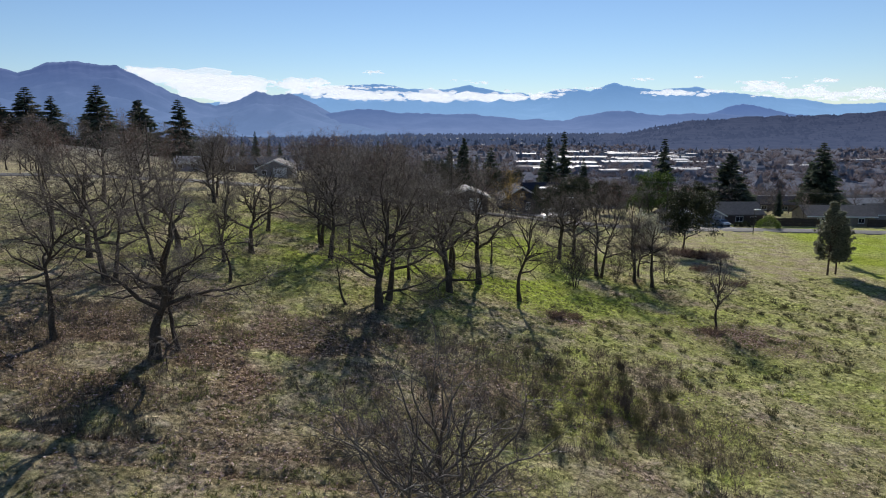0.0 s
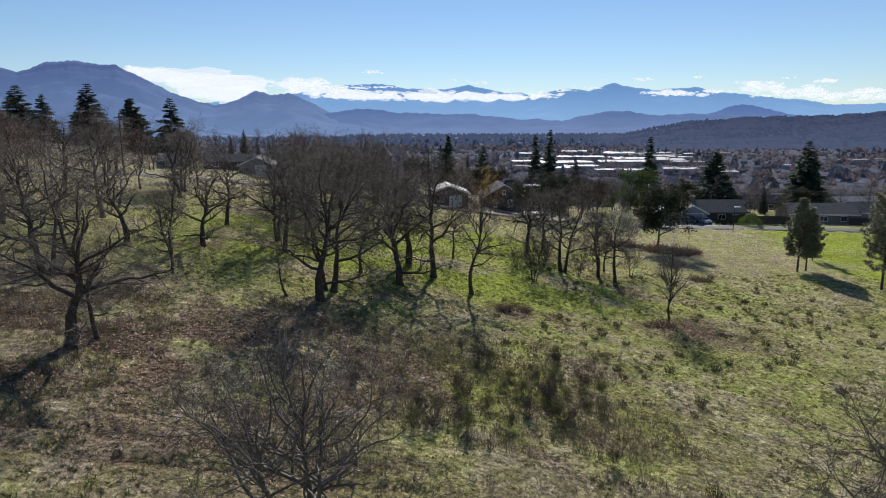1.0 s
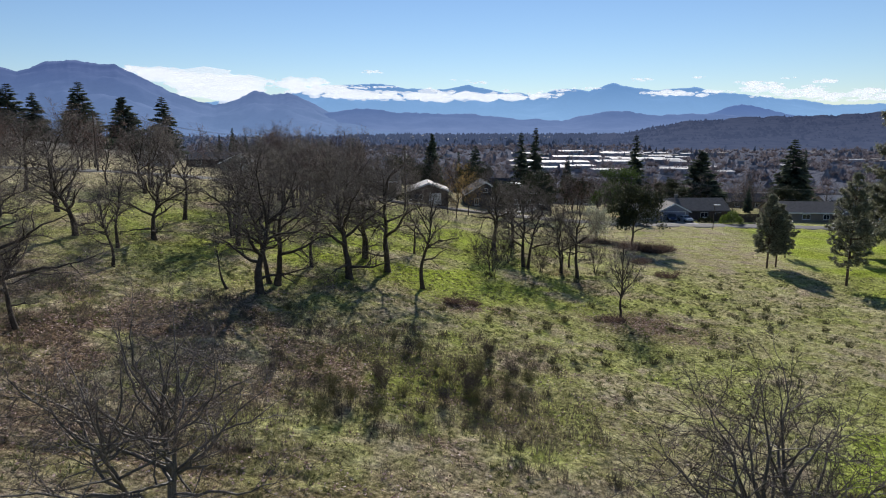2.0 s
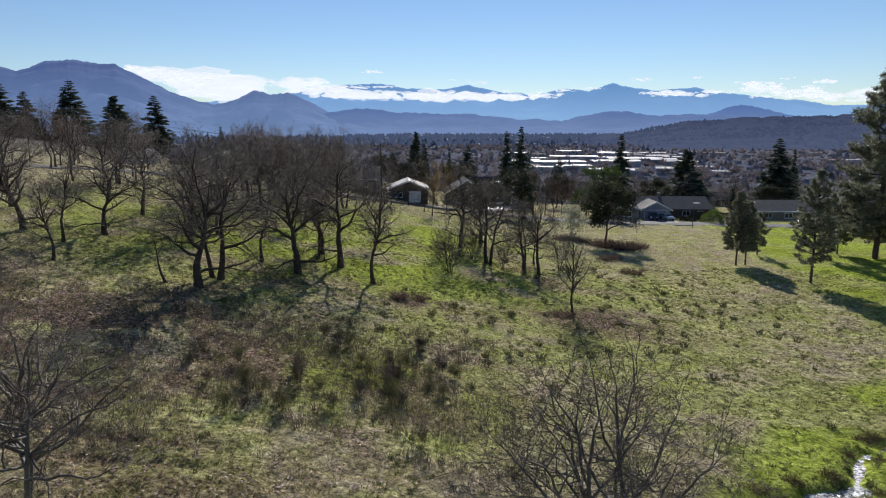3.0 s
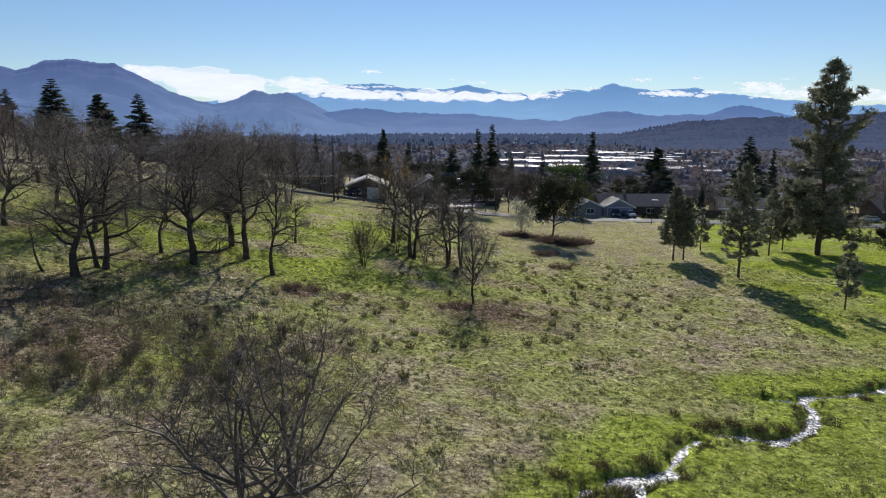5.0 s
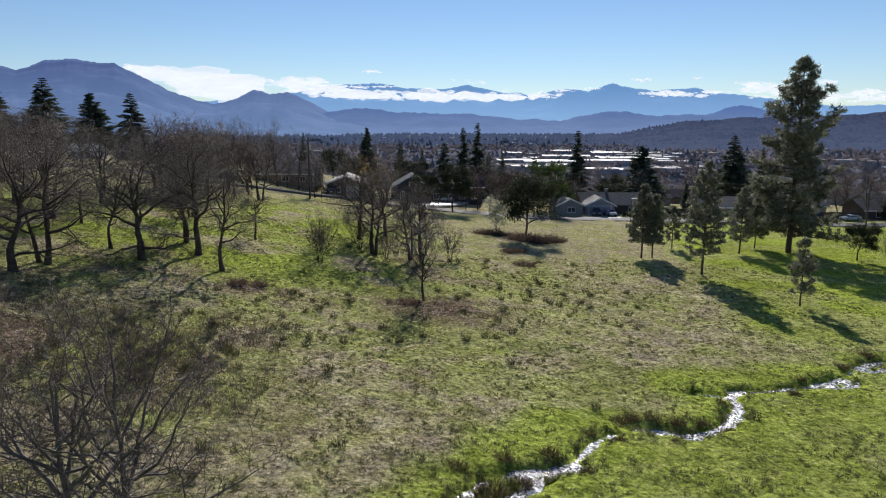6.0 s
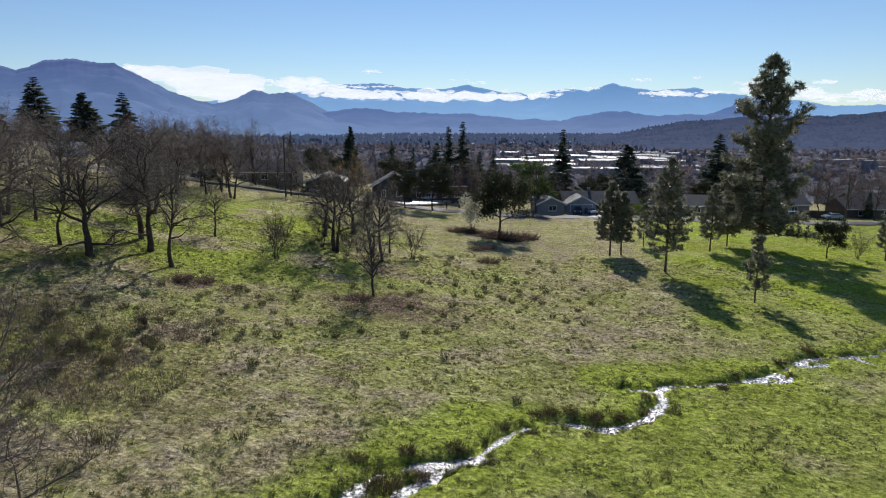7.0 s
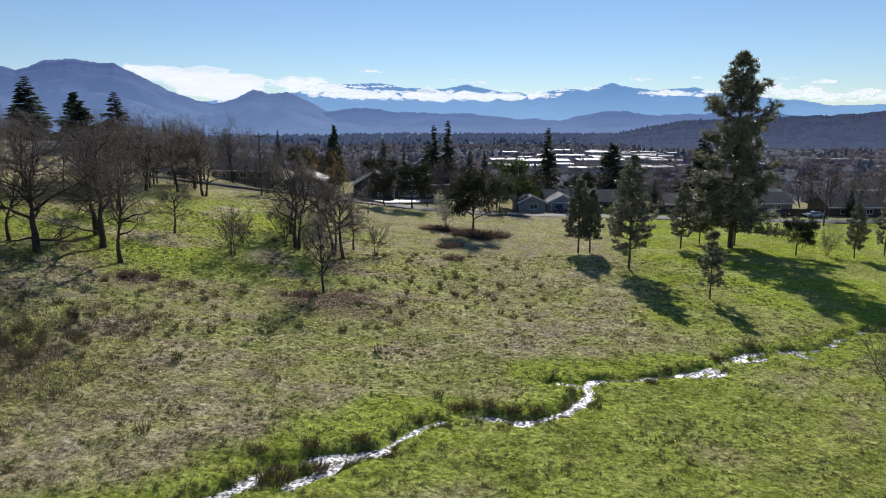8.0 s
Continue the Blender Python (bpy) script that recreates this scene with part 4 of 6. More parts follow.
# ---- evergreens ----
def pine_meshes(seed, tall, wide, clear, whorls, per, girth, tuft=0.34, needles=16, point=0.8, side=6, ragged=0.2, base=0.6, droop=0.0, gaps=0.12):
    """A pine: straight trunk, whorls of boughs with side shoots, a brush of needles at every shoot's end."""
    rng = np.random.default_rng(seed)
    zz = np.linspace(-0.2, tall, 22)
    sway = np.cumsum(rng.normal(size=(22, 2)) * 0.012 * tall / 10, 0)
    axis = np.column_stack([sway, zz])
    rr = girth * (1 - 0.96 * np.clip(zz / tall, 0, 1)) ** 0.9 + 0.01
    wood = [frusta(axis[:-1], axis[1:], rr[:-1], rr[1:], 8)]
    paths, T = [], []
    for w in range(whorls):
        f = (w + rng.uniform(0, 0.7)) / whorls
        z = clear + (tall - clear) * f
        c = np.array([np.interp(z, zz, sway[:, 0]), np.interp(z, zz, sway[:, 1]), z])
        reach = 0.5 * wide * (min(1.0, base + 1.6 * f) * (1 - f) ** point + 0.035) * rng.uniform(1 - ragged, 1 + 0.6 * ragged)
        a0 = rng.uniform(0, 7)
        for b in range(per):
            if rng.random() < gaps:
                continue
            a = a0 + 2 * math.pi * b / per + rng.normal() * 0.3
            L = reach * rng.uniform(1 - 1.4 * ragged, 1 + 0.7 * ragged)
            lift = rng.uniform(-0.1, 0.2) + 0.6 * f - droop * (1 - f)
            q = bough(rng, c, (math.cos(a), math.sin(a), lift), max(L, 0.25), max(0.012, 0.02 * L), 0.008, 5, 0.1, 0.45)
            paths.append(q)
            T.append(q[0][-1])
            for k in range(max(1, round(side * L / (0.5 * wide) + 1))):
                u = rng.uniform(0.3, 0.98)
                p, d, r = point_on(q, u)
                h = unit(aside(rng, d, radians(rng.uniform(25, 65))) * np.array([1, 1, 0.6]) + np.array([0, 0, 0.25]))
                l = (0.32 * L * (1.2 - u) + 0.5 * tuft) * rng.uniform(0.6, 1.3)
                e = bough(rng, p, h, l, max(0.007, r * 0.6), 0.006, 2, 0.15, 0.2)
                paths.append(e)
                T += [e[0][-1], e[0][1]] if l > 1.6 * tuft else [e[0][-1]]
    wood.append(frusta(np.concatenate([q[0][:-1] for q in paths]), np.concatenate([q[0][1:] for q in paths]), np.concatenate([q[1][:-1] for q in paths]), np.concatenate([q[1][1:] for q in paths]), 4))
    T = np.vstack([np.array(T), np.column_stack([np.full(4, sway[-1, 0]), np.full(4, sway[-1, 1]), tall - np.array([0.0, 0.25, 0.5, 0.8])])])
    m = len(T)
    D = rand_dirs(rng, m * needles) * np.array([1, 1, 0.8]) + np.array([0, 0, 0.3])
    size = np.repeat(rng.uniform(0.7, 1.3, m), needles)
    D *= (tuft * size * rng.uniform(0.7, 1.2, m * needles) / np.linalg.norm(D, axis=1))[:, None]
    leaf = blades(np.repeat(T, needles, 0) + rng.normal(size=(m * needles, 3)) * tuft * 0.2, D, np.full(m * needles, 0.02 + 0.055 * tuft), rng)
    return joined(wood), leaf


def pine_kind(name, seed, label, group="", bark=None, leafm=None, **how):
    (wv, wf), (lv, lf) = pine_meshes(seed, **how)
    ob = thing(name, Matrix.Identity(4), label, "tree", group)
    part("trunk", mesh_of(name + "_wood", wv, wf, bark or M_pinebark, True), None, ob)
    part("crown", mesh_of(name + "_needles", lv, lf, leafm or M_needle), None, ob)
    ob["tall"] = float(how["tall"])
    return ob


def fir_meshes(seed, tall, wide, clear, rows, girth, ragged=0.25, droop=0.35):
    """A fir: dense drooping sprays in a ragged cone."""
    rng = np.random.default_rng(seed)
    wood = frusta(np.array([[0, 0, -0.3]]), np.array([[0, 0, tall]]), np.array([girth]), np.array([0.02]), 7)
    P, D, W = [], [], []
    for k in range(rows):
        f = k / rows
        z = clear + (tall - clear) * f
        r = 0.5 * wide * ((1 - f) ** 0.85 + 0.02) * min(1.0, 0.6 + 3 * f)
        for b in range(max(5, int(11 * (1 - f)) + 4)):
            a = rng.uniform(0, 2 * math.pi)
            L = r * rng.uniform(1 - 1.6 * ragged, 1 + ragged)
            lift = rng.normal() * 0.035 * tall * (1 - f)
            d = np.array([math.cos(a), math.sin(a), -droop + 0.5 * f + rng.normal() * 0.2])
            for s in range(13):
                u = rng.uniform(0.1, 1.0)
                q = np.array([0, 0, z + lift]) + d * L * u
                side = np.array([-d[1], d[0], 0]) * rng.choice((-1, 1))
                P.append(q)
                D.append((d * 0.7 + side * 0.6 + rng.normal(size=3) * 0.15 - np.array([0, 0, 0.12])) * (0.28 * L + 0.35))
                W.append(0.10 * L + 0.12)
    P, D, W = np.array(P), np.array(D), np.array(W)
    return wood, blades(P, D, W, rng)


def fir_kind(name, seed, label, group="", leafm=None, **how):
    (wv, wf), (lv, lf) = fir_meshes(seed, **how)
    ob = thing(name, Matrix.Identity(4), label, "tree", group)
    part("trunk", mesh_of(name + "_wood", wv, wf, M_pinebark, True), None, ob)
    part("crown", mesh_of(name + "_sprays", lv, lf, leafm or M_fir), None, ob)
    ob["tall"] = float(how["tall"])
    return ob


def leafy_kind(name, seed, label, leafm, category="tree", group="", leaf=0.16, count=6500, clumps=130, bark=None, **how):
    """A broad-leaved evergreen: limbs as of a bare tree, with leaves in uneven clumps round the twigs."""
    (wv, wf), (tv, tf) = bare_tree(seed, **how)
    rng = np.random.default_rng(seed + 1)
    ob = thing(name, Matrix.Identity(4), label, category, group)
    part("trunk", mesh_of(name + "_wood", wv, wf, bark or M_bark, True), None, ob)
    part("twigs", mesh_of(name + "_twigs", tv, tf, M_darktwig, True), None, ob)
    heart = tv[rng.choice(len(tv), clumps)]
    anchor = heart[rng.integers(0, clumps, count)]
    P = anchor + rng.normal(size=(count, 3)) * np.array([1, 1, 0.75]) * 0.075 * how["wide"] * rng.uniform(0.5, 1.1, (count, 1))
    D = rand_dirs(rng, count) + np.array([0, 0, 0.2])
    lv, lf = leaves(P, D, leaf * rng.uniform(0.7, 1.4, count), leaf * 0.4 * np.ones(count), rng)
    part("crown", mesh_of(name + "_leaves", lv, lf, leafm), None, ob)
    ob["tall"] = float(how["tall"])
    return ob


PY = "young ponderosa pine with an open crown of long needles"
pine_a = pine_kind("pine_tree", 5, PY, "pines on the lawn", tall=10.0, wide=5.4, clear=2.0, whorls=21, per=6, girth=0.13, tuft=0.31, needles=20, side=11, ragged=0.25)
pine_b = pine_kind("pine_tree", 6, PY, "pines on the lawn", tall=13.0, wide=7.2, clear=2.4, whorls=22, per=6, girth=0.15, tuft=0.33, needles=20, side=11, ragged=0.3, gaps=0.1)
pine_c = pine_kind("pine_tree", 8, "small young pine with thin needles on the lawn", "pines on the lawn", tall=6.4, wide=4.0, clear=1.2, whorls=12, per=5, girth=0.07, tuft=0.27, needles=18, side=8, ragged=0.35, gaps=0.2)
for k, x, y, t, r in ((pine_a, 51.9, 87.0, 9.9, 0), (pine_a, 53.7, 88.2, 8.6, 130), (pine_c, 59.3, 96.6, 6.5, 40), (pine_b, 55.5, 75.2, 13.0, 0), (pine_b, 68.0, 93.6, 9.6, 200),
                      (pine_c, 59.1, 60.4, 6.6, 0), (pine_a, 77.7, 98.0, 9.4, 60), (pine_b, 89.6, 87.8, 7.5, 80), (pine_c, 96.5, 92.0, 8.5, 20), (pine_a, 73.0, 99.5, 8.0, 220)):
    plant(k, x, y, t, r)
big_pine = pine_kind("tall_pine", 9, "tall mature pine with ragged boughs of dense needles", tall=28.0, wide=16.0, clear=3.2, whorls=33, per=6, girth=0.42, tuft=0.6, needles=22, point=0.72, side=19, ragged=0.4, base=0.85, droop=0.25, gaps=0.08)
plant(big_pine, 75.7, 94.6, 27.5, 0)
holly = leafy_kind("evergreen_tree", 131, "round dark evergreen tree with brown brush below", M_holly, tall=10.6, wide=8.6, fork=2.2, girth=0.2, limbs=8, branches=4, branchlets=2, twigs=3, tufts=2, segs=(5, 3, 2), count=10500, clumps=170, leaf=0.25)
plant(holly, 38.2, 103.6, 10.6, 0)
pale = leafy_kind("pale_shrub", 143, "many-stemmed shrub with pale silvery leaves", M_pale, "shrub", tall=5.8, wide=4.6, fork=1.2, girth=0.06, stems=4, fan=0.35, limbs=6, branches=5, branchlets=4, twigs=3, tufts=2, count=2600, clumps=110, leaf=0.2)
plant(pale, 34.2, 109.5, 5.8, 0)
laurel = leafy_kind("evergreen_tree", 155, "leafy bright green evergreen beside the street", M_laurel, tall=8.0, wide=6.5, fork=1.6, girth=0.16, limbs=7, branches=5, branchlets=4, twigs=2, tufts=2, count=5000, clumps=90, leaf=0.22)
plant(laurel, 51.5, 156.0, 11.5, 0)
plant(holly, 82.4, 89.2, 5.6, 70, "small dark evergreen tree with low spreading boughs")
plant(bush, 87.0, 89.6, 4.2, 30)
plant(holly, 27.0, 137.0, 10.2, 120, "dark evergreen tree beside the driveway")
plant(holly, 21.5, 134.0, 8.0, 220, "dark evergreen tree beside the driveway")


def scrub(name, seed, x, y, tall, wide, count, mat, label, category, group="", upright=1.0, blade=0.5, thin=0.008):
    """A clump of stems and blades that fan out from the ground."""
    rng = np.random.default_rng(seed)
    a, r = rng.uniform(0, 2 * math.pi, count), 0.5 * wide * np.sqrt(rng.random(count))
    P = np.column_stack([r * np.cos(a), r * np.sin(a), np.zeros(count)])
    D = np.column_stack([np.cos(a) * r / wide * 1.1, np.sin(a) * r / wide * 1.1, np.full(count, upright)]) + rng.normal(size=(count, 3)) * 0.24
    D *= (tall * rng.uniform(0.45, 1.1, count) / np.linalg.norm(D, axis=1))[:, None]
    pieces = [blades(P, D, np.full(count, thin + thin * tall), rng)]
    n2 = int(count * 2 * blade)
    i = rng.integers(0, count, n2)
    Q = P[i] + D[i] * rng.uniform(0.3, 0.95, (n2, 1))
    E = D[i] * 0.3 + rand_dirs(rng, n2) * tall * 0.16
    pieces.append(blades(Q, E, np.full(n2, thin + thin * tall), rng))
    V, F = joined(pieces)
    ob = tagged(new(name, mesh_of(name, V, F, mat)), label, category, group)
    ob.matrix_basis = pose(x, y, H(x, y) - 0.05)
    return ob


def again(ob, x, y, s, turn):
    c = copy_thing(ob, Matrix.LocRotScale((x, y, H(x, y) - 0.05), Euler((0, 0, radians(turn))), None))
    c.scale = (s, s, s)
    return c


rs = random.Random(4)
BROWN, OLIVE = "brown dry bush with upright stems on the slope", "olive green broom bush in the rough grass"
broom = [tree_kind("broom_bush", 200 + i, m, m, l, "bush", "bushes on the slope", tall=1.5, wide=w, fork=0.15, girth=0.014, stems=6, fan=0.5, limbs=6, branches=3, branchlets=3, twigs=3, tufts=3, elev=(40, 72), rise=0.3, spray=0.22, thick=0.006, crook=0.18, fine=1.5, segs=(3, 2, 1))
         for i, (w, m, l) in enumerate(((1.3, M_brush, BROWN), (1.5, M_darktwig, BROWN), (1.4, M_broom, OLIVE)))]
for i in range(52):
    u = rs.random()
    x, y = (rs.gauss(9.2, 2.1), rs.gauss(34.6, 2.4)) if u < 0.48 else (rs.gauss(4.2, 2.2), rs.gauss(29.6, 1.6)) if u < 0.78 else (rs.uniform(-14, 12), rs.uniform(29, 43))
    plant(broom[i] if i < 3 else broom[rs.choice((0, 1, 2, 2))], x, y, rs.uniform(0.6, 1.5) * (0.55 if u >= 0.78 else 1.0), rs.uniform(0, 360), sink=0.05, stretch=rs.uniform(0.8, 1.15))
under = scrub("brown_brush", 230, 38.6, 98.5, 1.5, 3.4, 420, M_redbrush, "low brown brush heap below the evergreen tree", "bush", "brush heaps", 0.32, 1.5, 0.012)
for x, y, s in ((40.9, 99.6, 1.0), (36.6, 99.4, 0.9), (42.6, 100.6, 0.7), (39.8, 96.9, 0.6), (37.4, 101.4, 0.8), (33.0, 104.8, 0.8), (31.2, 104.0, 0.7), (34.6, 103.6, 0.6), (34.2, 86.0, 0.6), (35.4, 86.8, 0.45), (35.0, 77.0, 0.6), (22.5, 53.0, 0.45), (10.3, 51.2, 0.4), (8.9, 50.6, 0.35)):
    again(under, x, y, s, rs.uniform(0, 360))
rush = scrub("rush_clump", 240, 27.3, 24.0, 0.6, 1.4, 420, M_rush, "dead brown rush clump on the bank of the brook", "plant", "rush clumps", 1.0, 0.3)
for x, y, s in ((28.6, 25.3, 0.7), (34.0, 29.9, 0.5), (35.4, 32.7, 0.6), (36.4, 32.6, 0.55), (37.6, 32.3, 0.6), (34.5, 32.3, 0.6), (28.0, 27.0, 0.6), (36.9, 30.1, 0.4), (38.8, 32.4, 0.5), (46.4, 37.2, 0.5), (30.2, 27.9, 0.6), (56.0, 45.6, 0.7),
                (26.0, 26.0, 0.6), (32.6, 30.6, 0.5), (40.2, 31.7, 0.4), (31.6, 26.4, 0.4), (52.5, 42.6, 0.5), (48.2, 39.9, 0.45), (41.2, 35.4, 0.4), (25.4, 21.3, 0.7)):
    again(rush, x, y, s, rs.uniform(0, 360))
weed = scrub("dry_weed", 250, 34.7, 58.7, 0.46, 0.42, 60, M_weed, "dark dry weed tuft in the pasture", "plant", "dry weeds", 1.4, 1.0)
for i in range(150):
    if i < 70:
        x, y = rs.gauss(33, 6), rs.gauss(60, 9)
    elif i < 110:
        x, y = rs.gauss(17, 7), rs.gauss(46, 6)
    else:
        x, y = rs.uniform(8, 50), rs.uniform(24, 85)
    if y < 100 and x > 6:
        again(weed, x, y, rs.uniform(0.5, 1.25), rs.uniform(0, 360))


# ---- street ----
def strip(name, line, width, mat, label, lift, category="road"):
    """A paved strip that follows the ground along a line."""
    P = np.array(line, float)
    t = np.linspace(0, 1, 90)
    s = np.linspace(0, 1, len(P))
    C = np.column_stack([np.interp(t, s, P[:, 0]), np.interp(t, s, P[:, 1])])
    for _ in range(6):
        C[1:-1] = (C[:-2] + 2 * C[1:-1] + C[2:]) / 4
    d = np.gradient(C, axis=0)
    d /= np.linalg.norm(d, axis=1, keepdims=True)
    n = np.column_stack([-d[:, 1], d[:, 0]])
    V = []
    cross = (-1.06, -1.0, -0.5, 0.0, 0.5, 1.0, 1.06)
    for k in cross:
        q = C + n * (width / 2 * k)
        V.append(np.column_stack([q, hill(C[:, 0], C[:, 1]) + lift + 0.05 * (1 - k * k) - 0.35 * (abs(k) > 1.01)]))
    V = np.stack(V, 1).reshape(-1, 3)
    w = len(cross)
    F = [[i * w + k, i * w + k + 1, (i + 1) * w + k + 1, (i + 1) * w + k] for i in range(len(C) - 1) for k in range(w - 1)]
    return tagged(new(name, mesh_of(name, V, [f[::-1] for f in F], mat, True)), label, category, kind="structure")


strip("road", [(-70, 98), (-40, 106), (-13, 114.5), (-3, 122), (4, 129), (14, 135), (24, 139), (36, 139), (49, 138.5), (63, 139.5), (80, 140), (106, 138), (130, 142), (170, 146)], 6.0, M_asphalt, "narrow asphalt street along the foot of the pasture", 0.12)
strip("driveway", [(17, 140), (21, 147), (25, 156), (28, 168)], 9.0, M_concrete, "pale concrete driveway bright in the sun", 0.16, "driveway")
strip("driveway_2", [(60.5, 141), (60.5, 150)], 6.5, M_concrete, "concrete driveway before a double garage", 0.16, "driveway")


def window(house, x, y, z, w, h, turn=0):
    """A framed window on the wall that faces -y of its house."""
    win = part("window", prism_frame(w, h, 0.09, 0.10), M_white, house)
    win.matrix_basis = pose(x, y, z, 0, 0, turn)
    bm = bmesh.new()
    box(bm, -w / 2 + 0.06, -0.035, -h / 2 + 0.06, w / 2 - 0.06, 0.02, h / 2 - 0.06)
    part("pane", bm, M_glass, win)
    bm = bmesh.new()
    box(bm, -0.03, -0.05, -h / 2 + 0.06, 0.03, -0.036, h / 2 - 0.06)
    part("glazing_bar", bm, M_white, win)
    bm = bmesh.new()
    box(bm, -w / 2 - 0.08, -0.13, -h / 2 - 0.08, w / 2 + 0.08, -0.062, -h / 2 - 0.01)
    part("sill", bm, M_white, win)
    return win


def prism_frame(w, h, t, d):
    bm = bmesh.new()
    for x0, z0, x1, z1 in ((-w / 2, -h / 2, -w / 2 + t, h / 2), (w / 2 - t, -h / 2, w / 2, h / 2), (-w / 2 + t, -h / 2, w / 2 - t, -h / 2 + t), (-w / 2 + t, h / 2 - t, w / 2 - t, h / 2)):
        box(bm, x0, -d * 0.6, z0, x1, d * 0.4, z1)
    return bm


def gable_roof(w, d, eave, rise, over, thick):
    """Two slopes over a ridge along y, as one solid."""
    hw = w / 2 + over
    k = rise / (w / 2)
    e = eave - over * k
    return prism(bmesh.new(), [(-hw, e), (0, eave + rise), (hw, e), (hw, e - thick), (0, eave + rise - thick), (-hw, e - thick)][::-1], -d / 2 - over, d / 2 + over)


def house(name, x, y, turn, w, d, eave, rise, wall, roof, label, cross=False, trim=None, windows=(), garage=(), doors=(), chimney=None, category="house", along=False):
    """A gabled house. Its gable faces -y, or with along its long side does."""
    ob = thing(name, pose(x, y, H(x, y) - 0.15, 0, 0, turn), label, category)
    bm = bmesh.new()
    if along:
        bm2 = prism(bmesh.new(), [(-d / 2, -0.8), (-d / 2, eave), (0, eave + rise - 0.2), (d / 2, eave), (d / 2, -0.8)], -w / 2, w / 2)
        bmesh.ops.rotate(bm2, verts=bm2.verts, matrix=Matrix.Rotation(radians(90), 3, 'Z'))
        part("wall", bm2, wall, ob)
        r = gable_roof(d, w, eave, rise, 0.5, 0.22)
        bmesh.ops.rotate(r, verts=r.verts, matrix=Matrix.Rotation(radians(90), 3, 'Z'))
    else:
        part("wall", prism(bmesh.new(), [(-w / 2, -0.8), (-w / 2, eave), (0, eave + rise - 0.2), (w / 2, eave), (w / 2, -0.8)], -d / 2, d / 2), wall, ob)
        r = gable_roof(w, d, eave, rise, 0.45, 0.22)
    bm.free()
    top = part("roof", r, roof, ob)
    front = -d / 2
    if trim and not along:
        for s in (-1, 1):
            hw, k = w / 2 + 0.45, rise / (w / 2)
            b = prism(bmesh.new(), [(s * hw, eave - 0.45 * k + 0.03), (0, eave + rise + 0.03), (0, eave + rise - 0.30), (s * hw, eave - 0.45 * k - 0.30)], front - 0.51, front - 0.455)
            part("fascia", b, trim, top)
    elif trim:
        b = bmesh.new()
        box(b, -w / 2 - 0.5, front - 0.58, eave - 0.5 * rise / (d / 2) - 0.26, w / 2 + 0.5, front - 0.505, eave - 0.5 * rise / (d / 2) - 0.02)
        part("gutter", b, trim, top)
    for wx, wz, ww, wh in windows:
        window(ob, wx, front, wz, ww, wh)
    for gx, gw, gh, mat in garage:
        b = bmesh.new()
        for i in range(4):
            box(b, gx - gw / 2, front - 0.06, 0.15 + i * gh / 4, gx + gw / 2, front + 0.02, 0.15 + (i + 1) * gh / 4 - 0.03)
        g = part("garage_door", b, mat, ob)
        b = bmesh.new()
        for u0, u1, v0, v1 in ((gx - gw / 2 - 0.14, gx - gw / 2 - 0.01, 0.15, gh + 0.28), (gx + gw / 2 + 0.01, gx + gw / 2 + 0.14, 0.15, gh + 0.28), (gx - gw / 2, gx + gw / 2, gh + 0.16, gh + 0.28)):
            box(b, u0, front - 0.09, v0, u1, front + 0.02, v1)
        part("door_frame", b, M_white, g)
    for dx, mat in doors:
        b = bmesh.new()
        box(b, dx - 0.45, front - 0.05, 0.15, dx + 0.45, front + 0.02, 2.2)
        dr = part("door", b, mat, ob)
        b = bmesh.new()
        bmesh.ops.create_icosphere(b, subdivisions=1, radius=0.04, matrix=Matrix.Translation((dx + 0.36, front - 0.08, 1.15)))
        part("door_handle", b, M_steel, dr)
    if chimney:
        cx, cy, ch = chimney
        b = bmesh.new()
        box(b, cx - 0.35, cy - 0.35, eave, cx + 0.35, cy + 0.35, eave + rise + ch, 0.03)
        box(b, cx - 0.42, cy - 0.42, eave + rise + ch, cx + 0.42, cy + 0.42, eave + rise + ch + 0.12)
        part("chimney", b, M_stone, top)
    return ob


house("garage", 5.0, 137.5, 4, 7.8, 8.5, 3.1, 1.5, M_wallbrown, M_roofpale, "brown garage with a pale roof and white door", trim=M_white, garage=((1.3, 2.2, 2.2, M_white),), windows=((-1.9, 1.7, 1.5, 1.0),), category="garage")
house("house", 17.5, 153.0, 3, 9.0, 10.0, 3.6, 2.6, M_walldark, M_roofdark, "dark blue house with white gable trim and white windows", trim=M_white, windows=((-2.0, 1.8, 1.0, 1.6), (1.4, 1.8, 1.0, 1.6), (0.0, 4.3, 0.8, 0.9)))
h2 = house("house", 27.0, 166.0, 8, 14.0, 10.0, 4.4, 3.0, M_walldark, M_roofdark, "large dark house with a dark roof and a white dormer", along=True, trim=M_white, windows=((-4.5, 1.9, 1.4, 1.4), (-1.5, 1.9, 1.4, 1.4), (2.0, 1.9, 1.4, 1.4), (5.0, 1.9, 1.4, 1.4)), chimney=(4.5, 1.0, 0.9))
bm = bmesh.new()
box(bm, -3.6, -4.2, 5.0, 2.6, -1.0, 6.4)
dorm = part("dormer", bm, M_white, h2)
for i in range(4):
    bm = bmesh.new()
    box(bm, -3.2 + i * 1.5, -4.24, 5.35, -2.2 + i * 1.5, -4.16, 6.05)
    part("pane", bm, M_glass, dorm)
house("house", 66.0, 157.0, 0, 17.0, 9.5, 2.8, 2.2, M_wallbrown, M_roofgrey, "low brown house with a grey shingle roof", along=True, windows=((3.0, 1.5, 1.8, 1.2), (6.2, 1.5, 1.4, 1.1)), chimney=(-2.0, 0.5, 0.7))
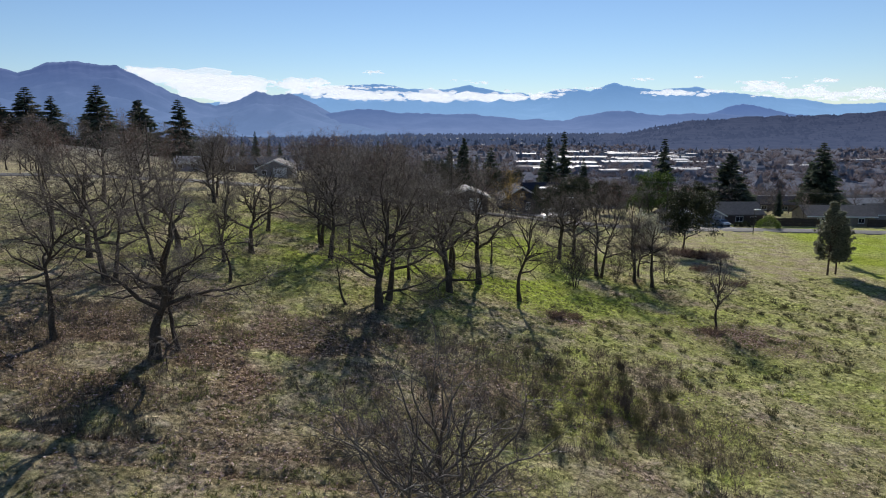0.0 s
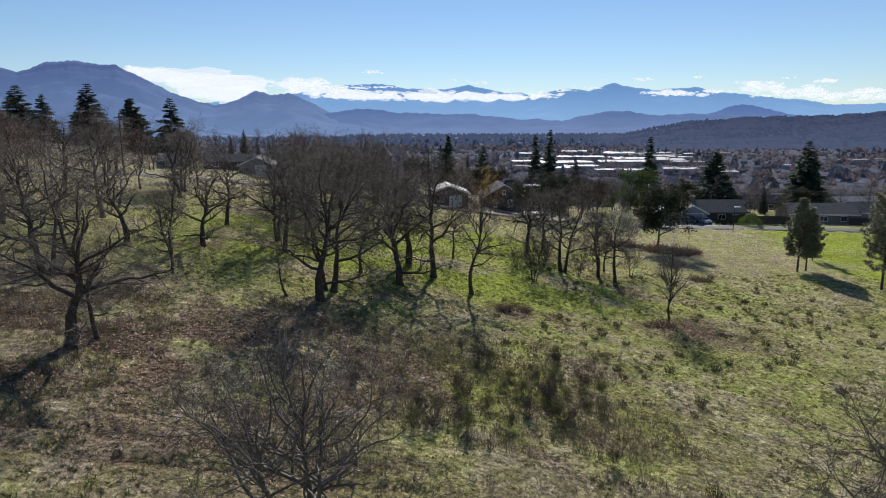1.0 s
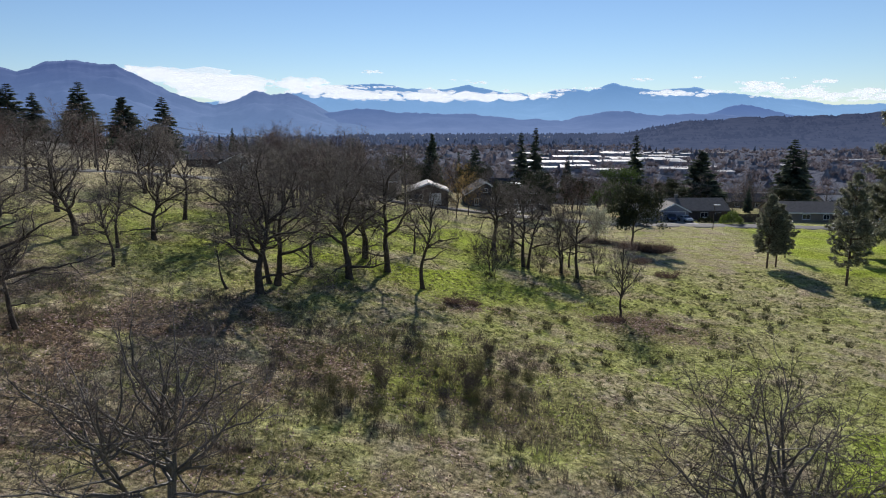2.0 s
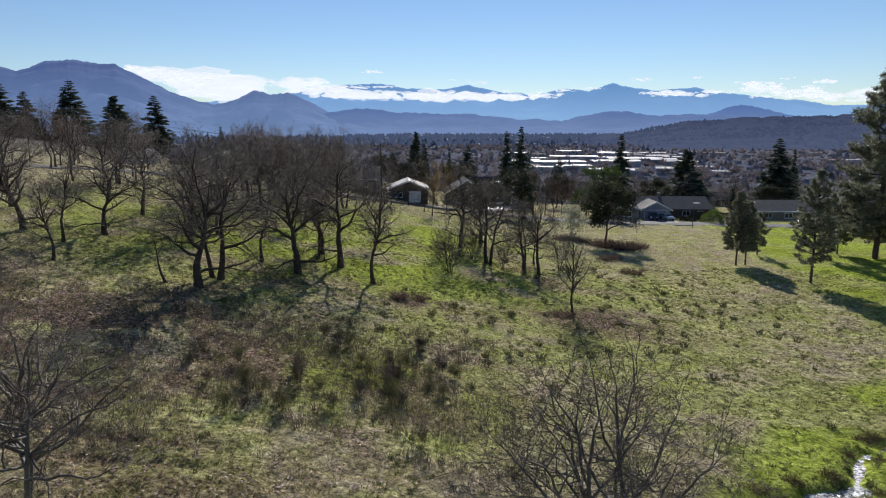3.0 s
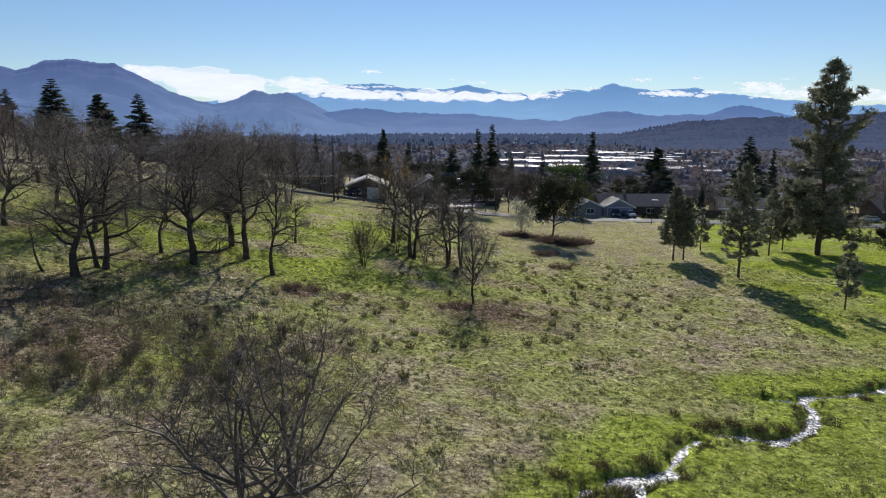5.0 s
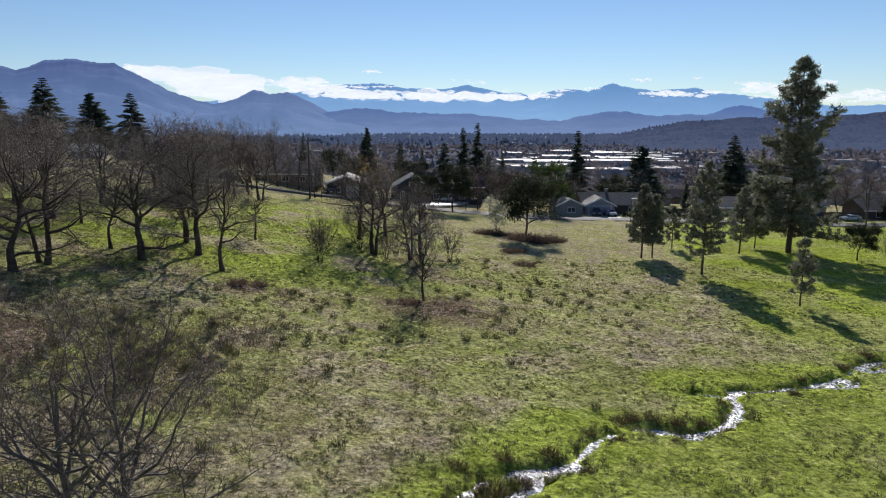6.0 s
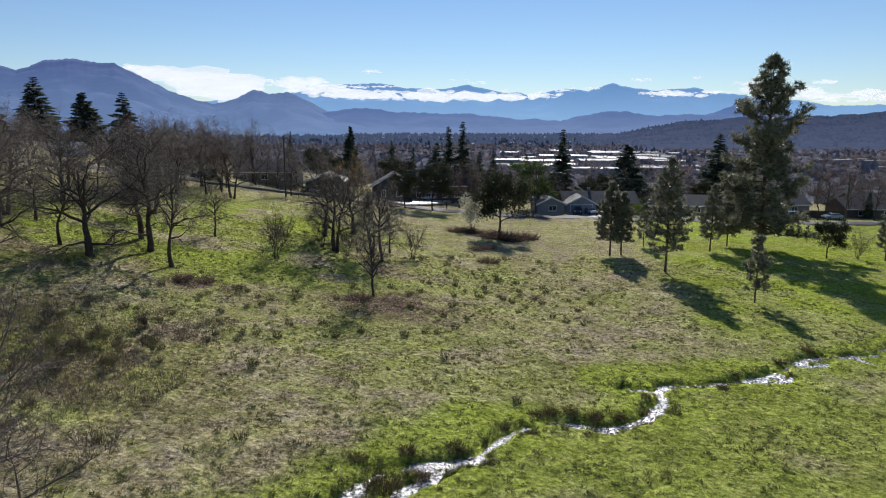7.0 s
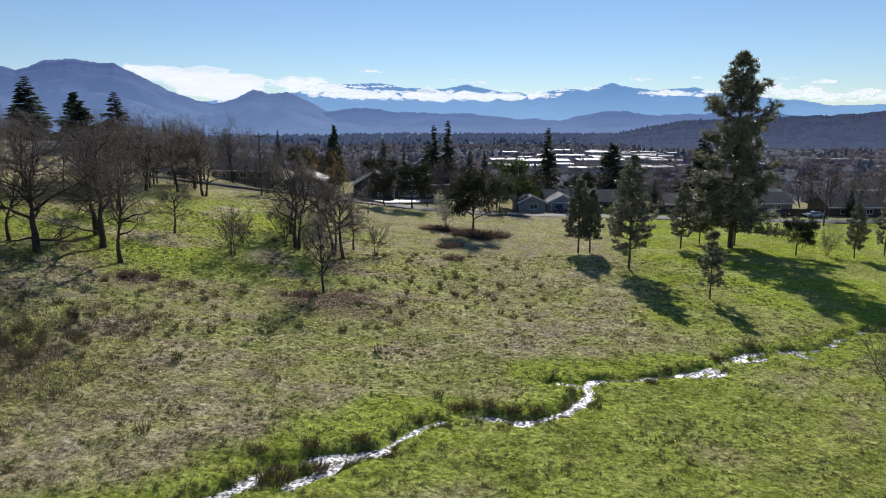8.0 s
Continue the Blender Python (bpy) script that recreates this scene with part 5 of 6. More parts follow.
house("garage", 60.6, 151.3, 0, 6.6, 6.0, 2.7, 1.7, M_wallblue, M_roofgrey, "blue garage wing with a gabled grey roof", garage=((0.0, 4.9, 2.2, M_wallblue),), trim=M_white, category="garage")
house("house", 53.0, 150.0, 6, 6.0, 7.0, 2.7, 1.4, M_wallgrey, M_roofgrey, "small grey house wing with one white window", trim=M_white, windows=((0.4, 1.5, 1.8, 1.2),))
house("house", -7.0, 137.0, -4, 12.0, 8.5, 2.9, 2.0, M_walltan, M_roofgrey, "tan house with a grey roof behind the street", along=True, trim=M_white, windows=((-3.8, 1.6, 1.5, 1.1), (0.5, 1.6, 1.5, 1.1), (4.0, 1.6, 1.2, 1.1)), doors=((-1.6, M_fence),))
house("house", -38.0, 152.0, 6, 7.6, 9.0, 2.5, 1.7, M_wallgrey, M_roofgrey, "grey gabled house with a white garage door behind bare oaks", trim=M_white, windows=((-2.3, 1.4, 1.1, 1.0),), garage=((1.2, 2.6, 2.1, M_white),))
house("house", -47.0, 165.0, 0, 14.0, 9.0, 2.5, 1.5, M_wallbrown, M_roofdark, "house with a long dark roof", along=True, windows=((-4.0, 1.7, 1.4, 1.2), (2.0, 1.7, 1.4, 1.2)))
house("house", -60.0, 158.0, 0, 6.0, 6.0, 2.4, 1.3, M_wallblue, M_roofpale, "blue house with a pale roof on the hill", along=True, trim=M_white, windows=((-1.5, 1.5, 1.1, 1.0), (1.5, 1.5, 1.1, 1.0)))
house("house", -98.0, 138.0, 0, 6.0, 7.0, 3.4, 2.0, M_white, M_roofpale, "small white gabled house on the hill", trim=M_white, windows=((0.0, 1.7, 1.4, 1.2),))
house("house", 94.0, 158.0, -6, 15.0, 9.0, 2.8, 1.9, M_walltan, M_roofgrey, "low house with a grey shingle roof behind a hedge", along=True, trim=M_white, windows=((-4.5, 1.5, 1.6, 1.2), (0.0, 1.5, 1.8, 1.2), (4.5, 1.5, 1.4, 1.2)))
house("house", 113.0, 166.0, 6, 13.0, 9.0, 2.8, 2.0, M_wallgrey, M_roofgrey, "grey house with a skylit shingle roof", along=True, trim=M_white, windows=((-3.5, 1.5, 1.6, 1.2), (2.5, 1.5, 1.6, 1.2)))
house("house", 131.0, 158.0, 0, 14.0, 9.0, 2.8, 2.0, M_wallbrown, M_roofgrey, "brown house with a low grey roof", along=True, trim=M_white, windows=((-3.5, 1.5, 1.6, 1.2), (2.5, 1.5, 1.6, 1.2)))
for x, y, w, r, a, b2 in ((82, 190, 14, 8, M_wallgrey, M_roofgrey), (103, 206, 15, -8, M_walltan, M_roofdark), (128, 198, 13, 4, M_wallgrey, M_roofpale), (150, 185, 14, -4, M_walltan, M_roofgrey), (160, 215, 14, 10, M_wallgrey, M_roofgrey),
                          (70, 214, 13, 0, M_walltan, M_roofgrey), (48, 200, 14, 5, M_wallgrey, M_roofdark), (182, 196, 14, 0, M_wallbrown, M_roofgrey), (120, 236, 14, 6, M_walltan, M_roofpale), (92, 244, 13, -5, M_wallgrey, M_roofgrey), (152, 246, 14, 0, M_walltan, M_roofgrey), (190, 240, 15, 8, M_wallgrey, M_roofpale)):
    house("house", x, y, r, w, 9.0, 2.8, 1.9, a, b2, "low suburban house on the slope below the street", along=True, windows=((-3.5, 1.5, 1.6, 1.2), (2.5, 1.5, 1.6, 1.2)))


def car_kind(name, paint, label, suv=False):
    ob = thing(name, Matrix.Identity(4), label, "car", "parked cars")
    h = 1.72 if suv else 1.46
    prof = [(-2.25, 0.35), (-2.28, 0.75), (-2.1, 0.98), (-1.15, 1.05), (-0.55, h - 0.04), (0.2, h), (1.2, h - 0.05), (1.85, 1.05 if not suv else h - 0.12), (2.22, 0.98), (2.26, 0.5), (2.15, 0.32)]
    bm = prism(bmesh.new(), prof, -0.88, 0.88)
    for v in bm.verts:
        if v.co.z > 1.1:
            v.co.y *= 0.80
        if abs(v.co.x) > 2.0:
            v.co.y *= 0.9
    bmesh.ops.bevel(bm, geom=bm.edges[:], offset=0.05, segments=2, affect='EDGES')
    part("body", bm, paint, ob, smooth=False)
    for s in (-1, 1):
        bm = bmesh.new()
        q = [(-0.98, 1.1), (-0.52, h - 0.12), (1.1, h - 0.13), (1.55, 1.1)]
        vs = [bm.verts.new((x, s * (0.90 if z < 1.2 else 0.735), z)) for x, z in q] + [bm.verts.new((x, s * (0.86 if z < 1.2 else 0.695), z)) for x, z in q]
        bmesh.ops.convex_hull(bm, input=vs)
        part("side_window", bm, M_glass, ob)
    for a, b in (((-1.12, 1.07), (-0.56, h - 0.07)), ((1.80, 1.12), (1.27, h - 0.09))):
        bm = bmesh.new()
        k = -0.05 if a[0] < 0 else 0.05
        vs = [bm.verts.new((x + o, y * (0.76 if z < 1.2 else 0.64), z + 0.02)) for x, z in (a, b) for y in (-1, 1) for o in (0, k)]
        bmesh.ops.convex_hull(bm, input=vs)
        part("windscreen", bm, M_glass, ob)
    for x in (-1.4, 1.4):
        for s in (-1, 1):
            bm = bmesh.new()
            bmesh.ops.create_cone(bm, cap_ends=True, segments=18, radius1=0.34, radius2=0.34, depth=0.22, matrix=Matrix.Translation((x, s * 0.82, 0.34)) @ Matrix.Rotation(radians(90), 4, 'X'))
            wheel = part("wheel", bm, M_rubber, ob)
            bm = bmesh.new()
            bmesh.ops.create_cone(bm, cap_ends=True, segments=12, radius1=0.21, radius2=0.19, depth=0.03, matrix=Matrix.Translation((x, s * 0.945, 0.34)) @ Matrix.Rotation(radians(90), 4, 'X'))
            part("rim", bm, M_steel, wheel)
    for s in (-1, 1):
        bm = bmesh.new()
        box(bm, -2.31, s * 0.62 - 0.18, 0.72, -2.2, s * 0.62 + 0.18, 0.88, 0.02)
        part("headlight", bm, M_lamp, ob)
        bm = bmesh.new()
        box(bm, 2.18, s * 0.66 - 0.13, 0.76, 2.29, s * 0.66 + 0.13, 0.94, 0.02)
        part("tail_light", bm, M_red, ob)
    bm = bmesh.new()
    box(bm, -2.33, -0.8, 0.36, -2.15, 0.8, 0.56, 0.04)
    part("bumper", bm, M_carblack, ob)
    return ob


def park(ob, x, y, turn, first=False, lift=0.2):
    m = pose(x, y, float(hill(np.array([x]), np.array([y]))[0]) + lift, 0, 0, turn)
    if first:
        ob.matrix_basis = m
        return ob
    return copy_thing(ob, m)


suv = park(car_kind("car", M_carnavy, "dark blue car parked before the blue garage", True), 59.3, 146.0, 78, True)
silver = park(car_kind("car", M_carsilver, "silver grey car parked on the driveway"), 62.2, 145.6, 96, True)
black = park(car_kind("car", M_carblack, "black car parked beside the garage", True), 2.6, 131.6, 85, True, 0.0)
white = park(car_kind("car", M_carwhite, "white van parked by the street", True), -17.5, 121.0, 20, True, 0.0)
tagged(park(silver, 118.0, 149.0, 10, lift=0.0), "silver grey car parked before a low house")
tagged(park(black, 110.0, 149.5, 172, lift=0.0), "black car parked beside the far street")
tagged(park(white, 26.0, 160.0, 60, lift=0.2), "white van parked on the pale driveway")
tagged(park(suv, -15.0, 121.5, 28, lift=0.0), "dark blue car parked by the street above the slope")


def street_lamp(x, y):
    ob = thing("street_lamp", pose(x, y, H(x, y)), "slim street lamp with a flat pale head", "street lamp")
    part("pole", tube(bmesh.new(), [(0, 0, -0.2), (0, 0, 2.5), (0, 0, 5.0)], 0.075, 0.05), M_pole, ob)
    part("arm", tube(bmesh.new(), [(0, 0, 4.9), (0.25, -0.05, 5.05), (0.6, -0.1, 5.1)], 0.04, 0.03, 6), M_steel, ob)
    bm = bmesh.new()
    box(bm, -0.15, -0.45, 5.06, 1.1, 0.25, 5.2, 0.05)
    part("shade", bm, M_lamp, ob)
    return ob


street_lamp(63.3, 133.0)


def power_pole(x, y, tall=10.5, turn=0, lamp=False):
    ob = thing("power_pole", pose(x, y, H(x, y), 0, 0, turn), "weathered wooden power pole with a crossarm", "power pole", "power poles")
    part("pole", tube(bmesh.new(), [(0, 0, -0.3), (0.02, 0, tall * 0.5), (0, 0, tall)], 0.16, 0.10), M_pole, ob)
    bm = bmesh.new()
    box(bm, -1.1, -0.16, tall - 0.7, 1.1, -0.06, tall - 0.56)
    arm = part("crossarm", bm, M_pole, ob)
    for k in (-1.0, -0.4, 0.5, 1.0):
        bm = bmesh.new()
        bmesh.ops.create_cone(bm, cap_ends=True, segments=8, radius1=0.06, radius2=0.04, depth=0.18, matrix=Matrix.Translation((k, -0.11, tall - 0.46)))
        part("insulator", bm, M_stone, arm)
    bm = bmesh.new()
    bmesh.ops.create_cone(bm, cap_ends=True, segments=12, radius1=0.22, radius2=0.22, depth=0.8, matrix=Matrix.Translation((0.32, 0, tall - 1.8)))
    part("transformer", bm, M_steel, ob)
    return x, y, H(x, y) + tall - 0.4


def wire(a, b, sag, off=0.0):
    bm = bmesh.new()
    A, B = Vector((a[0], a[1] + off, a[2])), Vector((b[0], b[1] + off, b[2]))
    pts = [A.lerp(B, k / 14) - Vector((0, 0, sag * 4 * (k / 14) * (1 - k / 14))) for k in range(15)]
    tube(bm, pts, 0.022, 0.022, 4)
    ob = part("power_line", bm, M_wire)
    tagged(ob, "thin overhead power line between poles", "cable", "power lines")


p0 = power_pole(-46.0, 104.0, 9.5, 70)
p1 = power_pole(1.6, 115.4, 10.6, 60)
p2 = power_pole(50.0, 146.5, 10.0, 80)
p3 = power_pole(110.0, 131.0, 9.5, 90)
p4 = power_pole(150.0, 138.0, 9.5, 90)
for a, b in ((p0, p1), (p1, p2), (p2, p3), (p3, p4)):
    for o in (-0.9, 0.9):
        wire(a, b, 1.1, o)
    wire((a[0], a[1], a[2] - 2.0), (b[0], b[1], b[2] - 2.0), 1.3)


def board_fence(x0, y0, x1, y1, tall, n):
    ob = thing("fence", pose(x0, y0, 0), "dark board fence between gardens", "fence")
    L = math.hypot(x1 - x0, y1 - y0)
    a = math.atan2(y1 - y0, x1 - x0)
    bm = bmesh.new()
    box(bm, 0, -0.012, 0, L / n * 0.94, 0.012, tall)
    me = bpy.data.meshes.new("board")
    bm.to_mesh(me)
    bm.free()
    me.materials.append(M_fence)
    for i in range(n):
        x, y = x0 + (x1 - x0) * i / n, y0 + (y1 - y0) * i / n
        b = new("board", me)
        b.parent = ob
        b.matrix_basis = pose(x - x0, y - y0, H(x, y) - 0.05 + rs.uniform(-0.03, 0.03), 0, 0, math.degrees(a))
    for i in range(0, n, 8):
        x, y = x0 + (x1 - x0) * i / n, y0 + (y1 - y0) * i / n
        bm = bmesh.new()
        box(bm, -0.06, 0.02, 0, 0.06, 0.14, tall + 0.1)
        p = part("post", bm, M_fence, ob)
        p.matrix_basis = pose(x - x0, y - y0, H(x, y) - 0.05, 0, 0, math.degrees(a))
    return ob


board_fence(69.0, 149.5, 86.0, 149.0, 1.9, 60)
board_fence(98.0, 150.5, 122.0, 151.0, 1.8, 70)


def dome_hedge(x, y, tall, wide, seed, mat, label, count=2600):
    rng = np.random.default_rng(seed)
    q = rand_dirs(rng, count)
    q[:, 2] = np.abs(q[:, 2])
    P = q * np.array([wide / 2, wide / 2, tall]) * rng.uniform(0.72, 1.02, (count, 1)) * (1 + 0.1 * np.sin(6 * q[:, :1] + seed))
    V, F = leaves(P, q + 0.6 * rand_dirs(rng, count), rng.uniform(0.14, 0.3, count), np.full(count, 0.07), rng)
    ob = tagged(new("hedge_bush", mesh_of("hedge_bush", V, F, mat)), label, "bush", "clipped bushes")
    ob.matrix_basis = pose(x, y, H(x, y) - 0.05)
    return ob


dome_hedge(71.9, 138.0 + 6, 2.8, 4.8, 1, M_hedge, "large rounded yellow-green bush beside the street")
dome_hedge(68.0, 146.8, 1.3, 2.0, 2, M_holly, "small dark clipped bush", 900)
dome_hedge(66.2, 146.4, 1.2, 1.8, 3, M_holly, "small dark clipped bush", 900)
dome_hedge(79.0, 170.0, 3.2, 6.0, 4, M_hedge, "tall yellow-green hedge in a garden", 2000)
dome_hedge(74.0, 172.0, 3.0, 5.0, 5, M_laurel, "green garden bush behind the house", 1600)
dome_hedge(-12.0, 117.5, 1.1, 3.0, 6, M_holly, "low dark bush beside the street", 900)
dome_hedge(0.5, 130.5, 1.6, 3.0, 7, M_holly, "low dark bush beside the street", 900)
dome_hedge(9.5, 134.0, 2.4, 3.2, 8, M_brush, "brown bush beside the garage", 1200)

# ---- trees along and behind the street ----
firs = [fir_kind("fir_tree", 301, "tall dark fir with drooping boughs", "dark firs", tall=18.0, wide=7.0, clear=1.5, rows=34, girth=0.28),
        fir_kind("fir_tree", 302, "narrow dark fir with ragged boughs", "dark firs", tall=20.0, wide=5.2, clear=2.0, rows=38, girth=0.25, ragged=0.45),
        fir_kind("fir_tree", 303, "broad dark conifer, dense to the ground", "dark firs", tall=14.0, wide=8.0, clear=0.6, rows=38, girth=0.3, ragged=0.2, droop=0.1)]


def plant_top(kind, x, y, top, turn=0.0, label="", stretch=1.0):
    return plant(kind, x, y, top - H(x, y), turn, label, 0.1, stretch)


for k, x, y, z, s in ((2, 5.3, 170.5, 15.4, 0.7), (1, 34.6, 190.5, 16.9, 1.0), (1, 30.6, 191.5, 15.6, 1.05), (1, 63.2, 190.0, 14.8, 1.25), (2, 81.0, 186.6, 10.4, 1.4), (0, 106.2, 185.6, 13.6, 1.5),
                      (0, -157.4, 305.5, 37.0, 1.7), (0, -175.0, 300.0, 32.0, 1.6), (0, -187.0, 301.0, 36.0, 2.0), (1, -201.0, 298.0, 35.0, 1.8), (2, -154.0, 340.0, 31.5, 1.3), (0, -135.0, 342.0, 32.0, 1.4), (1, -166.0, 310.0, 25.0, 1.5), (2, -195.0, 292.0, 30.0, 1.9),
                      (0, -68.0, 241.0, 16.6, 0.75), (1, -73.5, 243.0, 14.5, 0.8), (1, -63.0, 240.0, 14.0, 0.75), (0, -60.5, 246.0, 12.5, 0.7), (0, 25.0, 350.0, 7.0, 1.3), (0, 3.0, 330.0, 8.5, 0.8), (1, -21.6, 220.0, 13.8, 0.8),
                      (0, 128.0, 152.0, 1.6, 0.8), (2, 128.0, 230.0, 6.0, 0.8), (1, 150.0, 260.0, 8.0, 0.9), (0, 45.0, 300.0, 4.0, 1.0), (1, 52.0, 310.0, 5.0, 0.9), (0, 70.0, 330.0, 2.0, 0.9), (1, 15.0, 300.0, 6.0, 0.8), (0, 90.0, 150.0 + 26, 1.5, 0.8)):
    plant_top(firs[k], x, y, z, (x * 37) % 360, stretch=s)
plant_top(holly, -3.0, 166.0, 10.5, 40, "dark evergreen tree behind the garage", 1.1)
plant_top(holly, 2.5, 160.0, 8.5, 140, "dark evergreen tree behind the garage", 1.1)
plant_top(holly, 69.5, 178.0, 1.2, 60, "dense dark evergreen behind the low house", 1.5)
for x, y, t, r in ((42.0, 172.0, 9.0, 10), (16.0, 176.0, 9.5, 80), (76.0, 196.0, 9.0, 150), (58.0, 182.0, 8.0, 220), (100.0, 176.0, 8.0, 300), (36.0, 200.0, 10.0, 40)):
    plant(holly, x, y, t, r, "dark evergreen tree among the houses below the street", 0.1, 1.25)
plant_top(laurel, 46.0, 154.0, 7.0, 90, "leafy evergreen beside the street")
FB = "bare brown tree among the houses"
far_bare = [tree_kind("bare_tree", 401 + i, M_bark, mt, FB, group="bare trees along the street", tall=12.0, wide=w, fork=2.4, girth=0.17, limbs=8, branches=5, branchlets=4, twigs=4, tufts=3, thick=0.012, spray=0.9, elev=e, fine=1.6, crook=0.22)
            for i, (mt, w, e) in enumerate(((M_fartwig, 9.0, (20, 66)), (M_redtwig, 8.0, (30, 68)), (M_gold, 8.5, (25, 68))))]
far_small = [tree_kind("bare_tree", 411 + i, M_bark, mt, FB, group="bare trees along the street", tall=12.0, wide=9.0, fork=2.4, girth=0.16, limbs=7, branches=4, branchlets=2, twigs=5, tufts=3, thick=0.02, spray=1.1, elev=(20, 66), fine=1.6, crook=0.22, segs=(4, 2, 1))
             for i, mt in enumerate((M_fartwig, M_redtwig))]
garden = [tree_kind("bare_tree", 421 + i, M_bark, mt, FB, group="bare trees along the street", tall=12.0, wide=9.5, fork=2.2, girth=0.16, limbs=7, branches=4, branchlets=2, twigs=5, tufts=4, thick=0.018, spray=1.0, elev=(15, 62), fine=1.6, crook=0.22, segs=(4, 2, 1))
          for i, mt in enumerate((M_twig, M_redtwig))]
for k, x, y, z, s in ((2, 13.0, 125.0, 11.0, 0.8), (0, -11.7, 147.0, 16.0, 0.9), (2, -22.0, 143.0, 17.2, 0.95), (0, -17.5, 150.0, 14.5, 0.8), (1, 33.0, 150.0, 8.6, 1.0), (1, 40.0, 152.0, 7.5, 0.9), (0, 46.0, 146.0, 7.0, 0.9), (0, 30.0, 143.0, 6.0, 0.9),
                      (1, 98.0, 190.0, 7.0, 1.0), (1, 91.0, 200.0, 6.0, 1.0), (1, 120.0, 155.0, 8.8, 0.9), (0, 131.0, 154.0, 8.0, 0.9), (1, 141.0, 160.0, 7.0, 1.0), (0, 84.0, 152.5, 3.4, 0.9), (0, -2.5, 128.5, 9.0, 0.7), (0, 76.0, 154.0, 3.0, 0.8),
                      (0, 9.0, 118.0, 8.5, 0.7), (0, -28.0, 124.0, 12.0, 0.9), (1, -38.0, 128.0, 13.5, 1.0), (0, -50.0, 120.0, 15.0, 1.0), (0, -60.0, 130.0, 16.0, 1.1), (1, -72.0, 124.0, 16.0, 1.1), (0, -85.0, 135.0, 17.5, 1.1),
                      (0, -13.0, 127.5, 13.5, 0.8), (0, -5.5, 129.0, 12.0, 0.75), (0, -1.0, 131.0, 11.0, 0.7), (0, 24.0, 143.5, 7.0, 0.8), (1, 37.0, 146.0, 6.5, 0.8), (0, 57.0, 160.0, 4.5, 0.9)):
    plant_top(far_bare[k], x, y, z, (x * 53) % 360, stretch=s)
for k, x, y, t, s in ((0, -13.4, 97.5, 9.8, 0.9), (0, -11.3, 102.0, 11.0, 0.9), (1, -5.5, 103.4, 10.0, 0.8), (0, -7.6, 112.0, 11.0, 0.9), (0, -6.8, 126.4, 13.0, 0.9), (0, -3.2, 128.5, 12.2, 0.9), (0, -11.5, 124.0, 12.0, 1.0), (0, 1.8, 118.6, 10.0, 0.9), (2, 10.5, 113.7, 10.2, 0.8),
                      (0, 35.6, 149.0, 12.4, 0.9), (0, 5.8, 124.0, 10.5, 0.8), (0, -16.0, 121.5, 11.5, 1.0), (1, -21.0, 117.5, 11.5, 1.0), (0, -19.0, 111.0, 10.0, 1.0), (0, 44.0, 152.0, 11.0, 0.9), (0, 20.0, 118.0, 8.0, 0.8), (0, -7.2, 127.7, 13.4, 0.8), (0, -8.6, 112.8, 12.0, 0.8), (1, -9.6, 106.5, 11.5, 0.85), (0, -15.0, 107.0, 10.5, 0.9), (0, -12.0, 100.5, 9.8, 0.9), (1, -19.0, 103.0, 10.0, 0.9),
                      (1, 122.6, 151.0, 14.6, 0.8), (0, 137.2, 158.0, 14.3, 0.8), (1, 113.4, 147.0, 13.0, 0.8), (0, 127.0, 148.0, 12.0, 0.8), (1, 146.0, 152.0, 13.0, 0.8), (0, 3.0, 119.0, 8.5, 0.7), ):
    plant(far_bare[k], x, y, t, (x * 71) % 360, "tall bare brown tree beside the street", 0.1, s)
for i in range(146):
    if i >= 62:
        x, y = (rs.uniform(-34, -6), rs.uniform(80, 112)) if i < 90 else (rs.uniform(-25, 70), rs.uniform(152, 195)) if i < 104 else (rs.uniform(5, 100), rs.uniform(172, 250)) if i < 128 else (rs.uniform(105, 190), rs.uniform(148, 230))
        z = H(x, y) + rs.uniform(8, 11)
        if i < 90 and abs(x - 2 + 0.275 * y) < 6:
            continue
    elif i < 34:
        x, y = rs.uniform(-230, -28), rs.uniform(132, 300)
        if x > -60 and y < 175:
            y += 45
        z = H(x, y) + rs.uniform(8, 13)
    else:
        x, y = rs.uniform(20, 330), rs.uniform(205, 430)
        z = H(x, y) + rs.uniform(8, 13)
    plant_top((far_small if i >= 90 or i < 62 else far_bare)[rs.choice((0, 0, 1))], x, y, z, rs.uniform(0, 360), "bare brown tree on the far slope", rs.uniform(0.9, 1.2))

for i in range(40):
    x, y = (rs.uniform(-105, -44), rs.uniform(122, 152)) if i < 22 else (rs.uniform(-33, -8), rs.uniform(122, 150)) if i < 32 else (rs.uniform(-75, -48), rs.uniform(86, 104))
    plant(far_bare[rs.choice((0, 0, 1))], x, y, rs.uniform(8, 11.5), rs.uniform(0, 360), "bare brown tree beside the street on the hill", 0.1, rs.uniform(0.9, 1.2))
for i in range(84):
    y = rs.uniform(168, 330)
    x = 25 + y * rs.uniform(-0.1, 0.72)
    plant_top(garden[rs.choice((0, 0, 1))], x, y, H(x, y) + rs.uniform(6, 11), rs.uniform(0, 360), "bare dark brown tree in the gardens below the street", rs.uniform(0.9, 1.3))


